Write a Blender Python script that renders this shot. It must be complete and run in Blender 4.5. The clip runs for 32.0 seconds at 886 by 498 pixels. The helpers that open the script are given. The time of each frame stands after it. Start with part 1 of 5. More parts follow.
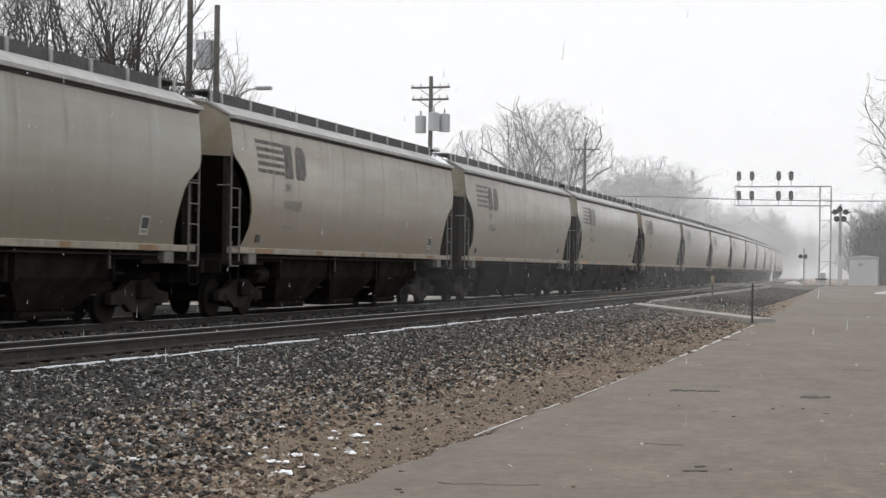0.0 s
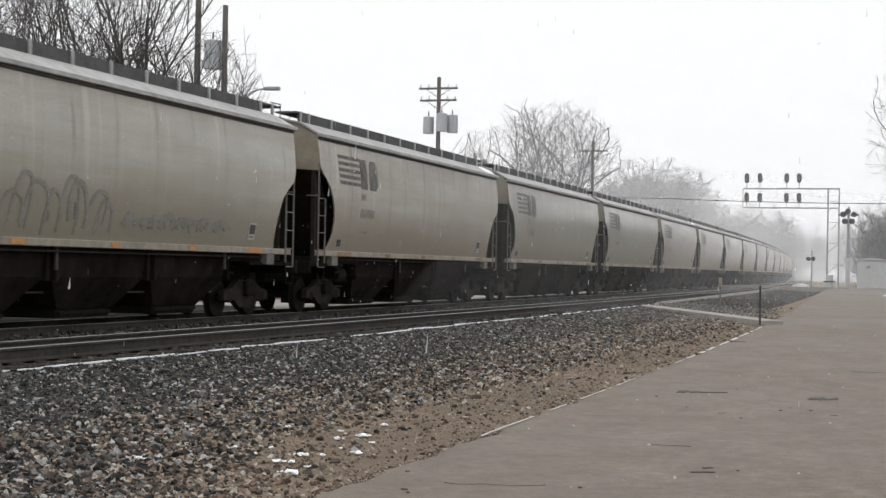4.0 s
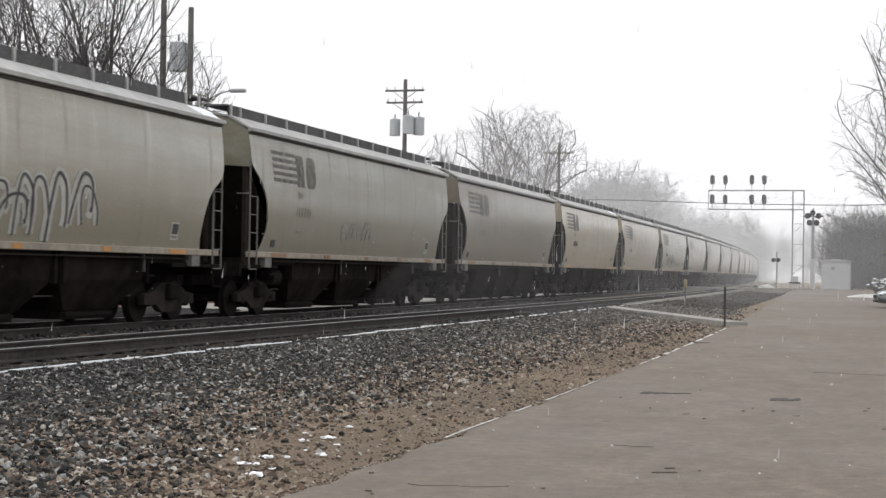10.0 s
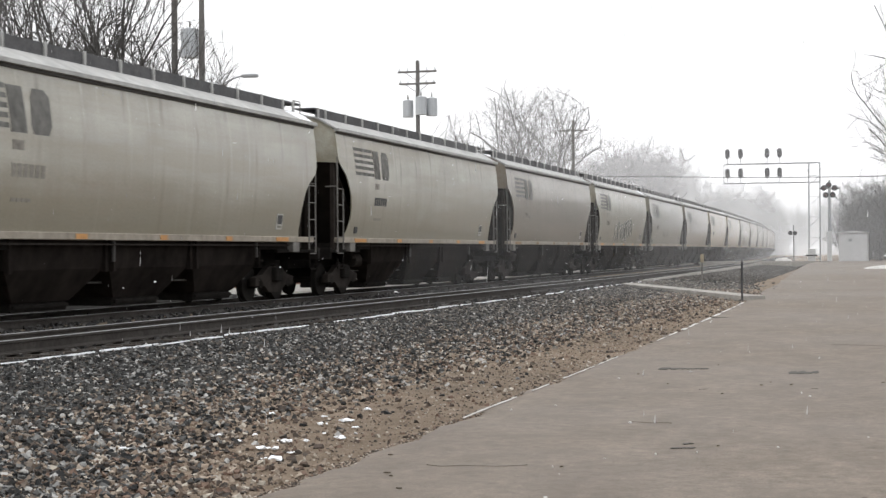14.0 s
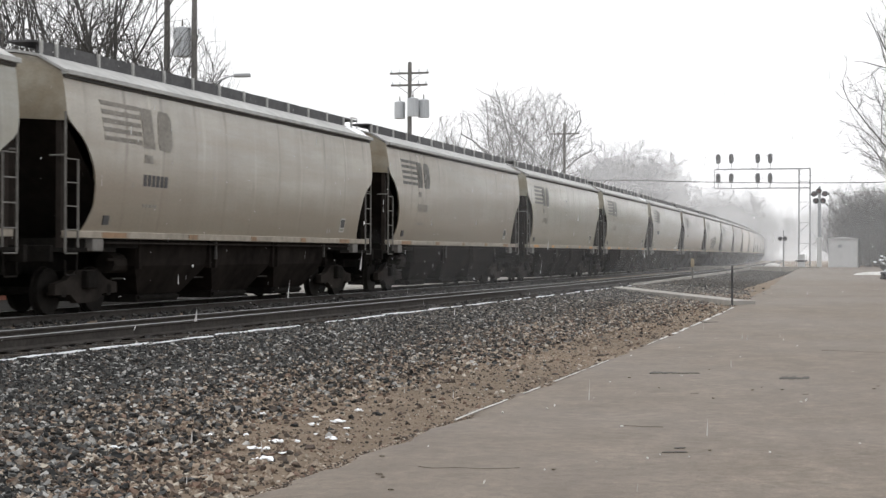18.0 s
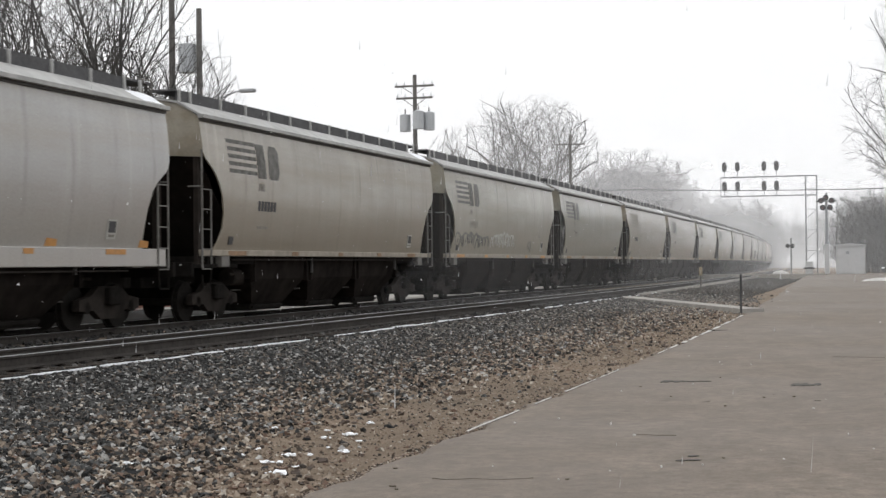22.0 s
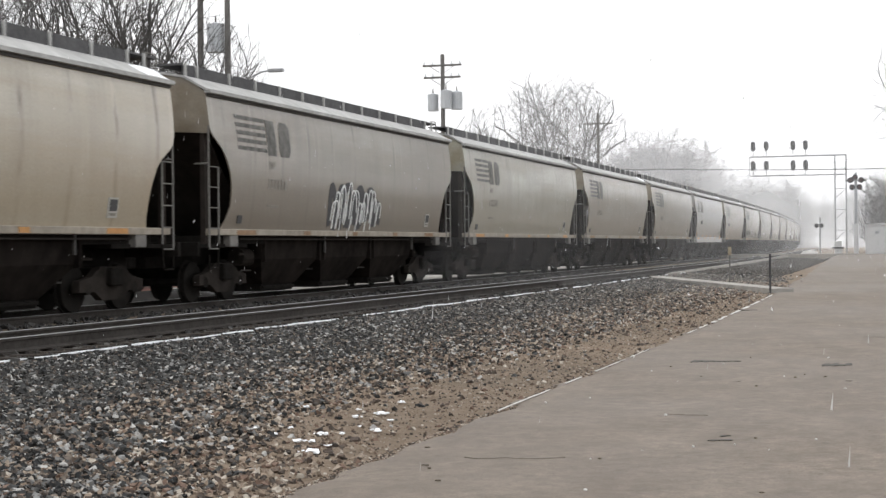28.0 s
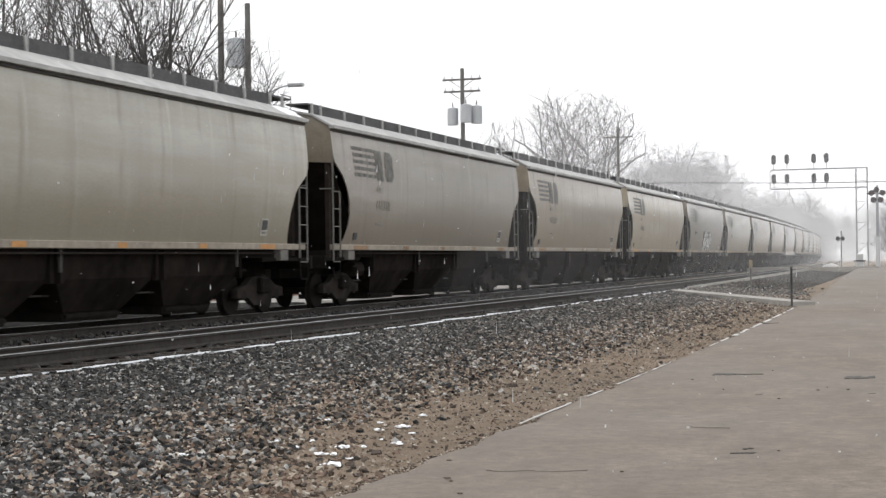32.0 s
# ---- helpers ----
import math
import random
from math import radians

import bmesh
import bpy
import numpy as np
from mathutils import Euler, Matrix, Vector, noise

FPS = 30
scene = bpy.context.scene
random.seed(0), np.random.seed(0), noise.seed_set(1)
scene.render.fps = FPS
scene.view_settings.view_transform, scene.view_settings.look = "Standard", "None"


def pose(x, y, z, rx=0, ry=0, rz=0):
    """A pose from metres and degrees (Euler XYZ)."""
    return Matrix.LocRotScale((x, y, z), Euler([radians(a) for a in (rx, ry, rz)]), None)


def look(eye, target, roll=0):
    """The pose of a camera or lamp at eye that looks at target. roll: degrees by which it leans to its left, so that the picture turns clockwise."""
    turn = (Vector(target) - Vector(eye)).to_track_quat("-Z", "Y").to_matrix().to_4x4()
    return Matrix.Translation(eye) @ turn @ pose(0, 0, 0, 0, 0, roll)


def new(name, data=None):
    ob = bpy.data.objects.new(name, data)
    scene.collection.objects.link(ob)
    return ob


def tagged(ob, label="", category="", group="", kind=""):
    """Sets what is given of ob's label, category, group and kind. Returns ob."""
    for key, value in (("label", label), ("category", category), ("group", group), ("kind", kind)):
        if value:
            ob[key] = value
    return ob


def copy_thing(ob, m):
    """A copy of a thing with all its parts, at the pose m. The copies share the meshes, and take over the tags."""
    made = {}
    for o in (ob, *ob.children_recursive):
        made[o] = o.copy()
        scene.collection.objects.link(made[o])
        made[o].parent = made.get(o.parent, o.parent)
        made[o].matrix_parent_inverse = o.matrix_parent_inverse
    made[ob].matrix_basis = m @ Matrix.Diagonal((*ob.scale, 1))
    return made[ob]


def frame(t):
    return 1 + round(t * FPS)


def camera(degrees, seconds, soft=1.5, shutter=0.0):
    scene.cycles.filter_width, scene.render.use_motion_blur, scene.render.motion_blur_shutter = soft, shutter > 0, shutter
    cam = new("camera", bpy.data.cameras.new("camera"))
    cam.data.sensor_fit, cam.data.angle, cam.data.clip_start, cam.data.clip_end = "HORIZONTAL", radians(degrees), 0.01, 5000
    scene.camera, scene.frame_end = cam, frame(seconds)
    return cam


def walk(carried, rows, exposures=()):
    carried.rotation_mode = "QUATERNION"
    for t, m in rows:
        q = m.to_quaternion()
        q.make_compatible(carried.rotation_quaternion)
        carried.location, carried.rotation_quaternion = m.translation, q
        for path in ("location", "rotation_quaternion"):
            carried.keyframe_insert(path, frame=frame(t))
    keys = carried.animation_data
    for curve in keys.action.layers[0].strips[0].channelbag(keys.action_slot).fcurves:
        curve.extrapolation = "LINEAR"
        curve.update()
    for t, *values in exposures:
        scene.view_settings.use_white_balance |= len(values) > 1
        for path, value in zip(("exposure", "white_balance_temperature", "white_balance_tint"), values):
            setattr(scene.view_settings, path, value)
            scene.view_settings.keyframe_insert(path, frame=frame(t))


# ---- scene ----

# ---------------------------------------------------------------- camera
cam = camera(31.28, 32.0, soft=1.4, shutter=0.15)
# seconds, eye x y z, yaw to the left, pitch up, roll
PATH = [
    (0.0, -0.000, 0.000, 1.500, 16.99, 0.67, 0.81),
    (0.5, 0.003, 0.010, 1.502, 17.00, 0.72, 1.08),
    (1.0, 0.014, 0.020, 1.508, 16.53, 0.89, 0.68),
    (1.5, 0.012, 0.026, 1.508, 16.61, 1.05, 0.19),
    (2.0, 0.006, 0.032, 1.499, 16.48, 1.00, 0.21),
    (2.5, 0.003, 0.036, 1.495, 16.31, 0.80, 0.19),
    (3.0, -0.004, 0.038, 1.498, 16.57, 0.89, 0.39),
    (3.5, -0.007, 0.039, 1.496, 16.44, 0.86, 0.58),
    (4.0, -0.008, 0.037, 1.487, 17.26, 0.71, 1.01),
    (4.5, -0.001, 0.039, 1.497, 16.97, 0.77, 1.26),
    (6.5, 0.005, 0.018, 1.490, 17.21, 0.30, 1.53),
    (7.0, -0.002, 0.012, 1.487, 16.61, 0.55, 1.25),
    (7.5, 0.013, 0.009, 1.493, 16.49, 0.61, 0.99),
    (8.0, 0.019, 0.003, 1.497, 16.45, 0.72, 0.84),
    (8.5, 0.026, -0.003, 1.496, 16.20, 0.84, 0.80),
    (9.0, 0.037, -0.008, 1.503, 16.25, 0.78, 0.85),
    (9.5, 0.038, -0.017, 1.494, 16.73, 0.84, 0.85),
    (10.0, 0.034, -0.017, 1.492, 16.07, 0.80, 0.89),
    (10.5, 0.023, -0.020, 1.497, 16.90, 0.55, 0.96),
    (11.0, 0.037, -0.014, 1.489, 16.88, 0.46, 0.84),
    (11.5, 0.031, -0.012, 1.491, 16.85, 0.15, 1.04),
    (12.0, 0.030, -0.009, 1.484, 16.64, -0.24, 1.05),
    (12.5, 0.038, -0.008, 1.481, 16.61, -0.23, 0.69),
    (13.0, 0.046, -0.013, 1.485, 16.59, 0.25, -0.08),
    (13.5, 0.052, -0.016, 1.495, 16.77, 0.18, -0.32),
    (15.5, 0.054, -0.015, 1.491, 16.07, -0.00, -0.66),
    (16.0, 0.045, -0.013, 1.494, 16.09, 0.13, -0.73),
    (16.5, 0.043, -0.009, 1.493, 16.12, 0.27, -0.54),
    (17.0, 0.040, -0.011, 1.493, 15.92, -0.21, -0.40),
    (17.5, 0.023, -0.014, 1.493, 16.64, 0.46, -0.03),
    (18.0, 0.021, -0.011, 1.493, 16.29, 0.16, 0.22),
    (18.5, 0.021, -0.010, 1.478, 15.27, -0.36, -0.39),
    (19.0, -0.020, -0.024, 1.479, 14.84, -0.77, 0.76),
    (19.5, -0.006, -0.015, 1.485, 15.88, 0.92, 0.07),
    (20.0, -0.008, -0.016, 1.489, 15.87, 0.68, 0.17),
    (20.5, -0.013, -0.018, 1.483, 16.46, 0.90, -0.48),
    (21.0, 0.000, -0.016, 1.487, 16.45, 0.66, -0.54),
    (21.5, -0.006, -0.016, 1.487, 16.44, 0.67, -0.61),
    (22.0, -0.003, -0.012, 1.484, 16.54, 0.61, -0.61),
    (22.5, -0.012, -0.009, 1.480, 16.77, 0.52, -0.38),
    (23.0, -0.032, -0.013, 1.487, 16.89, 0.45, -0.13),
    (23.5, -0.030, -0.014, 1.479, 16.36, 0.38, -0.52),
    (24.0, -0.011, -0.011, 1.487, 16.36, 0.28, -0.51),
    (24.5, -0.009, -0.014, 1.481, 16.05, 0.32, -0.75),
    (25.0, -0.005, -0.013, 1.487, 16.37, 0.37, -0.91),
    (25.5, -0.012, -0.019, 1.482, 16.43, 0.30, -0.96),
    (27.5, -0.024, -0.028, 1.485, 17.07, -0.06, -0.58),
    (28.0, -0.035, -0.031, 1.485, 17.53, -0.12, -0.58),
    (28.5, -0.043, -0.033, 1.484, 17.82, -0.11, -0.32),
    (29.0, -0.038, -0.028, 1.478, 17.80, 0.20, -0.63),
    (29.5, -0.030, -0.019, 1.481, 17.48, 0.42, -0.92),
    (30.0, -0.019, -0.014, 1.484, 17.48, 0.64, -1.09),
    (30.5, -0.021, -0.017, 1.477, 17.50, 0.25, -1.06),
    (31.0, -0.031, -0.020, 1.481, 18.00, 0.56, -1.08),
    (31.5, -0.037, -0.023, 1.475, 17.83, 0.55, -0.76),
    (32.0, -0.045, -0.028, 1.474, 18.25, 0.40, -0.72),
]
walk(cam, [(t, pose(x, y, z, 90 + pitch, 0, yaw) @ pose(0, 0, 0, 0, 0, roll)) for t, x, y, z, yaw, pitch, roll in PATH],
     exposures=[(0, -0.15), (1, -0.06), (2, -0.08), (4, -0.13), (7, -0.04), (10, -0.03), (12, 0.1), (13, 0.22), (14.5, 0.18), (16, 0.1), (17, 0.12), (19, 0.1), (20, -0.2), (21, -0.16), (22, -0.1), (23, -0.04), (25, 0.0), (28, 0.18), (29, 0.26), (30, 0.12), (32, 0.16)])

# ---------------------------------------------------------------- light
world = bpy.data.worlds.new("overcast")
scene.world = world
world.use_nodes = True
wn, wl = world.node_tree.nodes, world.node_tree.links
sky = wn.new("ShaderNodeTexSky")
sky.sky_type, sky.sun_disc = "NISHITA", False
sky.sun_elevation, sky.sun_rotation = radians(65), radians(222)
sky.air_density, sky.dust_density = 1.0, 4.0
grey = wn.new("ShaderNodeHueSaturation")
grey.inputs["Saturation"].default_value = 0.06
cloud = wn.new("ShaderNodeMix")
cloud.data_type = "RGBA"
cloud.inputs[0].default_value = 0.86
cloud.inputs[7].default_value = (9.6, 9.7, 9.9, 1)
wl.new(sky.outputs[0], grey.inputs["Color"])
wl.new(grey.outputs[0], cloud.inputs[6])
wl.new(cloud.outputs[2], wn["Background"].inputs[0])
wn["Background"].inputs[1].default_value = 0.124

sun = new("sun", bpy.data.lights.new("sun", "SUN"))
sun.data.energy, sun.data.angle, sun.data.color = 0.9, radians(40), (1.0, 0.97, 0.93)
sun.matrix_world = look((-18, -20, 60), (0, 0, 0))

# ---------------------------------------------------------------- plan
CURVE = 0.000257          # the line bends to the left, metres per square metre
TRAIN_X, TRAIN_Z = -15.37, 0.37
SIDE_X = -11.07           # the empty track beside the train
PITCH = 18.2              # coupled length of one car
SPEED, GAIN = 14.745, 0.00957
FIRST_Y = 29.72           # the coupling before car 0, at the start


def bend(y):
    return -CURVE * y * abs(y) / 2 if y > 0 else 0.0


def smooth(a, b, v):
    v = min(1, max(0, (v - a) / (b - a)))
    return v * v * (3 - 2 * v)


def edge_x(y):
    """The pavement's edge on the track side."""
    y = max(y, -10)
    return -3.78 - 0.00043 * min(y, 60) ** 2 - 0.038 * max(0, y - 60)


def rise(y):
    return 0.42 * smooth(62, 122, y)


def ground_z(x, y):
    u = x - bend(y)
    near = rise(y)
    pts = ((-60, 0.12), (-24, 0.12), (-18.2, 0.1), (-17.0, 0.20), (-9.85, 0.245), (-9.0, 0.17), (-6.2, 0.03))
    if u <= pts[0][0]:
        z = pts[0][1]
    elif u >= pts[-1][0]:
        e = edge_x(y) - bend(y)
        k = min(1, max(0, (u + 6.2) / max(0.2, e + 6.2)))
        z = 0.03 * (1 - k) + (near - 0.02) * k if u < e else near - 0.02
        if y > 60 and u < e:
            z = max(z, near * 0.55)
    else:
        for (a, za), (b, zb) in zip(pts, pts[1:]):
            if a <= u <= b:
                z = za + (zb - za) * (u - a) / (b - a)
                break
    return z + (0.3 * smooth(250, 900, abs(y)) if y > 0 else 0)


# ---------------------------------------------------------------- materials
def material(name, rough=0.8, metal=0.0):
    m = bpy.data.materials.new(name)
    m.use_nodes = True
    n, l = m.node_tree.nodes, m.node_tree.links
    b = n["Principled BSDF"]
    b.inputs["Roughness"].default_value, b.inputs["Metallic"].default_value = rough, metal
    return m, n, l, b


def coords(n, l, space="Object", scale=(1, 1, 1)):
    c, p = n.new("ShaderNodeTexCoord"), n.new("ShaderNodeMapping")
    p.inputs["Scale"].default_value = scale
    l.new(c.outputs[space], p.inputs[0])
    return p.outputs[0]


def noise_node(n, l, vec, scale, detail=4, rough=0.6):
    t = n.new("ShaderNodeTexNoise")
    t.inputs["Scale"].default_value, t.inputs["Detail"].default_value, t.inputs["Roughness"].default_value = scale, detail, rough
    l.new(vec, t.inputs["Vector"])
    return t.outputs["Fac"]


def ramp(n, l, fac, *stops):
    r = n.new("ShaderNodeValToRGB")
    while len(r.color_ramp.elements) < len(stops):
        r.color_ramp.elements.new(0.5)
    for e, (p, c) in zip(r.color_ramp.elements, stops):
        e.position, e.color = p, (*c, 1) if len(c) == 3 else c
    l.new(fac, r.inputs[0])
    return r.outputs[0]


def mix(n, l, fac, a, b, mode="MIX"):
    m = n.new("ShaderNodeMix")
    m.data_type, m.blend_type = "RGBA", mode
    for sock, v in ((0, fac), (6, a), (7, b)):
        if isinstance(v, (int, float)):
            m.inputs[sock].default_value = v
        elif isinstance(v, tuple):
            m.inputs[sock].default_value = (*v, 1)
        else:
            l.new(v, m.inputs[sock])
    return m.outputs[2]


def bump(n, l, b, height, strength=0.3, dist=0.02):
    u = n.new("ShaderNodeBump")
    u.inputs["Strength"].default_value, u.inputs["Distance"].default_value = strength, dist
    l.new(height, u.inputs["Height"])
    l.new(u.outputs[0], b.inputs["Normal"])


def plain(name, col, rough=0.8, metal=0.0, vary=0.25, scale=6.0, rel=0.15, gloss=0.5):
    m, n, l, b = material(name, rough, metal)
    b.inputs["Specular IOR Level"].default_value = gloss
    v = coords(n, l)
    f = noise_node(n, l, v, scale, 5)
    g = noise_node(n, l, v, scale * 0.13 + 0.1, 2)
    lo, hi = tuple(c * (1 - vary) for c in col), tuple(min(1, c * (1 + vary)) for c in col)
    c1 = ramp(n, l, f, (0.3, lo), (0.7, hi))
    l.new(mix(n, l, 0.35, c1, ramp(n, l, g, (0.35, lo), (0.65, hi))), b.inputs["Base Color"])
    if rel:
        bump(n, l, b, f, rel, 0.01)
    return m


def car_paint(name, tones, dark, streak_col, seams=0.6):
    """Weathered freight-car paint: each sheet a little different, rust streaks run down it."""
    m, n, l, b = material(name, 0.42)
    b.inputs["Specular IOR Level"].default_value = 0.6
    b.inputs["Coat Weight"].default_value, b.inputs["Coat Roughness"].default_value = 0.7, 0.2
    tones, dark = [tuple(0.93 * q for q in c) for c in tones], tuple(0.9 * q for q in dark)
    v = coords(n, l)
    info = n.new("ShaderNodeObjectInfo")
    shift = n.new("ShaderNodeVectorMath")
    shift.operation = "ADD"
    comb = n.new("ShaderNodeCombineXYZ")
    mul = n.new("ShaderNodeMath")
    mul.operation, mul.inputs[1].default_value = "MULTIPLY", 90
    l.new(info.outputs["Random"], mul.inputs[0])
    l.new(mul.outputs[0], comb.inputs[1])
    l.new(v, shift.inputs[0])
    l.new(comb.outputs[0], shift.inputs[1])

    def stretched(sx, sy, sz):
        p = n.new("ShaderNodeMapping")
        p.inputs["Scale"].default_value = (sx, sy, sz)
        l.new(shift.outputs[0], p.inputs[0])
        return p.outputs[0]

    base = ramp(n, l, info.outputs["Random"], *[(i / (len(tones) - 1), c) for i, c in enumerate(tones)])
    cloudy = noise_node(n, l, stretched(1, 0.3, 0.8), 1.0, 5)
    base = mix(n, l, ramp(n, l, cloudy, (0.36, (0, 0, 0)), (0.68, (0.7, 0.7, 0.7))), base, dark)
    # dust lies in broad drifts along the sheets
    dust = noise_node(n, l, stretched(1, 0.1, 1.3), 1.2, 6, 0.62)
    base = mix(n, l, ramp(n, l, dust, (0.4, (0, 0, 0)), (0.62, (0.75, 0.75, 0.75))), base, tuple(c * k for c, k in zip(dark, (0.98, 0.9, 0.78))))
    runs = noise_node(n, l, stretched(0.3, 1.0, 0.12), 1.5, 4, 0.6)
    base = mix(n, l, ramp(n, l, runs, (0.5, (0, 0, 0)), (0.8, (0.4, 0.4, 0.4))), base, streak_col)
    # rain-washed pale runs
    wash = noise_node(n, l, stretched(0.3, 2.6, 0.16), 1.6, 3, 0.6)
    base = mix(n, l, ramp(n, l, wash, (0.6, (0, 0, 0)), (0.74, (0.4, 0.4, 0.4))), base, tuple(min(0.8, c * 1.35) for c in tones[0]))
    # soft rust down the seams between sheets
    sep, cell, cut_f, off, near = n.new("ShaderNodeSeparateXYZ"), n.new("ShaderNodeMath"), n.new("ShaderNodeMath"), n.new("ShaderNodeMath"), n.new("ShaderNodeMapRange")
    cell.operation, cut_f.operation, off.operation = "MULTIPLY_ADD", "FRACT", "SUBTRACT"
    l.new(v, sep.inputs[0])
    wob = n.new("ShaderNodeMath")
    wob.operation, wob.inputs[1].default_value = "MULTIPLY_ADD", 0.16
    l.new(noise_node(n, l, stretched(1, 0.6, 1.1), 1.4, 2), wob.inputs[0])
    l.new(sep.outputs[1], wob.inputs[2])
    cell.inputs[1].default_value, cell.inputs[2].default_value = 1 / 1.53, 40.44
    l.new(wob.outputs[0], cell.inputs[0])
    l.new(cell.outputs[0], cut_f.inputs[0])
    l.new(cut_f.outputs[0], off.inputs[0])
    off.inputs[1].default_value = 0.5
    dist = n.new("ShaderNodeMath")
    dist.operation = "ABSOLUTE"
    l.new(off.outputs[0], dist.inputs[0])
    near.interpolation_type = "SMOOTHSTEP"
    near.inputs[1].default_value, near.inputs[2].default_value, near.inputs[3].default_value, near.inputs[4].default_value = 0.0, 0.075, 1, 0
    l.new(dist.outputs[0], near.inputs[0])
    some = ramp(n, l, noise_node(n, l, stretched(0.2, 0.9, 0.8), 1.2, 3, 0.6), (0.4, (0, 0, 0)), (0.64, (seams, seams, seams)))
    seam = mix(n, l, 1.0, near.outputs[0], some, "MULTIPLY")
    base = mix(n, l, seam, base, tuple(c * 0.8 for c in streak_col))
    # brown dried-spray film plus painted-in lower-side shade; ragged upper edge differs by car
    rag, film_shade = n.new("ShaderNodeMath"), n.new("ShaderNodeMapRange")
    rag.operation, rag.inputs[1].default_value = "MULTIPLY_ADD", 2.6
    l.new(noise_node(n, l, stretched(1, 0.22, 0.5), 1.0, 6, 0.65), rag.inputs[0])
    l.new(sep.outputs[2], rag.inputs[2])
    film_shade.inputs[1].default_value, film_shade.inputs[2].default_value, film_shade.inputs[3].default_value, film_shade.inputs[4].default_value = 5.0, 3.5, 0.0, 0.75
    l.new(rag.outputs[0], film_shade.inputs[0])
    base = mix(n, l, film_shade.outputs[0], base, tuple(c * k for c, k in zip(dark, (0.9, 0.84, 0.77))))
    fine = noise_node(n, l, stretched(1, 1, 1), 24, 4)
    base = mix(n, l, 0.25, base, ramp(n, l, fine, (0.3, (0.25, 0.24, 0.22)), (0.7, (0.62, 0.6, 0.56))), "OVERLAY")
    l.new(base, b.inputs["Base Color"])
    bump(n, l, b, cloudy, 0.3, 0.03)
    return m


def stone_material(name, cols, rough=0.7):
    m, n, l, b = material(name, rough)
    b.inputs["Specular IOR Level"].default_value = 0.25
    geo, info = n.new("ShaderNodeNewGeometry"), n.new("ShaderNodeObjectInfo")
    add = n.new("ShaderNodeMath")
    add.operation = "ADD"
    l.new(geo.outputs["Random Per Island"], add.inputs[0])
    l.new(info.outputs["Random"], add.inputs[1])
    fr = n.new("ShaderNodeMath")
    fr.operation = "FRACT"
    l.new(add.outputs[0], fr.inputs[0])
    k = len(cols)
    c = ramp(n, l, fr.outputs[0], *[(i / k, col) for i, col in enumerate(cols)])
    c.node.color_ramp.interpolation = "CONSTANT"
    f = noise_node(n, l, coords(n, l), 30, 3)
    l.new(mix(n, l, 0.4, c, ramp(n, l, f, (0.3, (0.2, 0.2, 0.2)), (0.7, (0.8, 0.8, 0.8))), "OVERLAY"), b.inputs["Base Color"])
    return m


def ground_material():
    m, n, l, b = material("stony_soil", 0.95)
    b.inputs["Specular IOR Level"].default_value = 0.1
    v = coords(n, l)
    big, mid, fine = noise_node(n, l, v, 0.25, 3), noise_node(n, l, v, 3, 4), noise_node(n, l, v, 28, 5, 0.75)
    grit = ramp(n, l, fine, (0.3, (0.03, 0.026, 0.022)), (0.55, (0.12, 0.105, 0.086)), (0.75, (0.3, 0.27, 0.23)))
    soil = ramp(n, l, mid, (0.3, (0.2, 0.152, 0.112)), (0.7, (0.3, 0.236, 0.178)))
    l.new(mix(n, l, ramp(n, l, big, (0.35, (0.5, 0.5, 0.5)), (0.6, (0.85, 0.85, 0.85))), grit, soil), b.inputs["Base Color"])
    bump(n, l, b, fine, 0.9, 0.04)
    return m


def pavement_material():
    m, n, l, b = material("worn_wet_asphalt", 0.55)
    b.inputs["Specular IOR Level"].default_value = 0.16
    v = coords(n, l)
    wide, patch, fine = noise_node(n, l, v, 0.16, 4), noise_node(n, l, v, 0.7, 5), noise_node(n, l, v, 60, 3)
    along = noise_node(n, l, coords(n, l, scale=(1.2, 0.12, 1)), 1.2, 4)
    c = ramp(n, l, patch, (0.3, (0.147, 0.122, 0.098)), (0.7, (0.203, 0.17, 0.138)))
    c = mix(n, l, 0.4, c, ramp(n, l, wide, (0.35, (0.145, 0.119, 0.096)), (0.65, (0.212, 0.176, 0.142))))
    c = mix(n, l, ramp(n, l, along, (0.55, (0, 0, 0)), (0.75, (0.2, 0.2, 0.2))), c, (0.1, 0.094, 0.087))
    c = mix(n, l, 0.45, c, ramp(n, l, fine, (0.3, (0.3, 0.3, 0.3)), (0.7, (0.7, 0.7, 0.7))), "OVERLAY")
    spots = noise_node(n, l, v, 2.6, 6, 0.75)
    c = mix(n, l, ramp(n, l, spots, (0.55, (0, 0, 0)), (0.7, (0.5, 0.5, 0.5))), c, (0.08, 0.07, 0.06))
    rough = noise_node(n, l, v, 7.5, 7, 0.8)
    c = mix(n, l, 0.65, c, ramp(n, l, rough, (0.32, (0.26, 0.26, 0.26)), (0.5, (0.5, 0.5, 0.5)), (0.68, (0.7, 0.7, 0.7))), "OVERLAY")
    stain = noise_node(n, l, coords(n, l, scale=(0.9, 0.7, 1)), 2.0, 7, 0.75)
    c = mix(n, l, ramp(n, l, stain, (0.42, (0, 0, 0)), (0.62, (0.6, 0.6, 0.6))), c, (0.118, 0.097, 0.077))
    l.new(c, b.inputs["Base Color"])
    r = n.new("ShaderNodeMapRange")
    l.new(wide, r.inputs[0])
    r.inputs[1].default_value, r.inputs[2].default_value, r.inputs[3].default_value, r.inputs[4].default_value = 0.35, 0.65, 0.56, 0.7
    l.new(r.outputs[0], b.inputs["Roughness"])
    bump(n, l, b, fine, 0.35, 0.008)
    return m


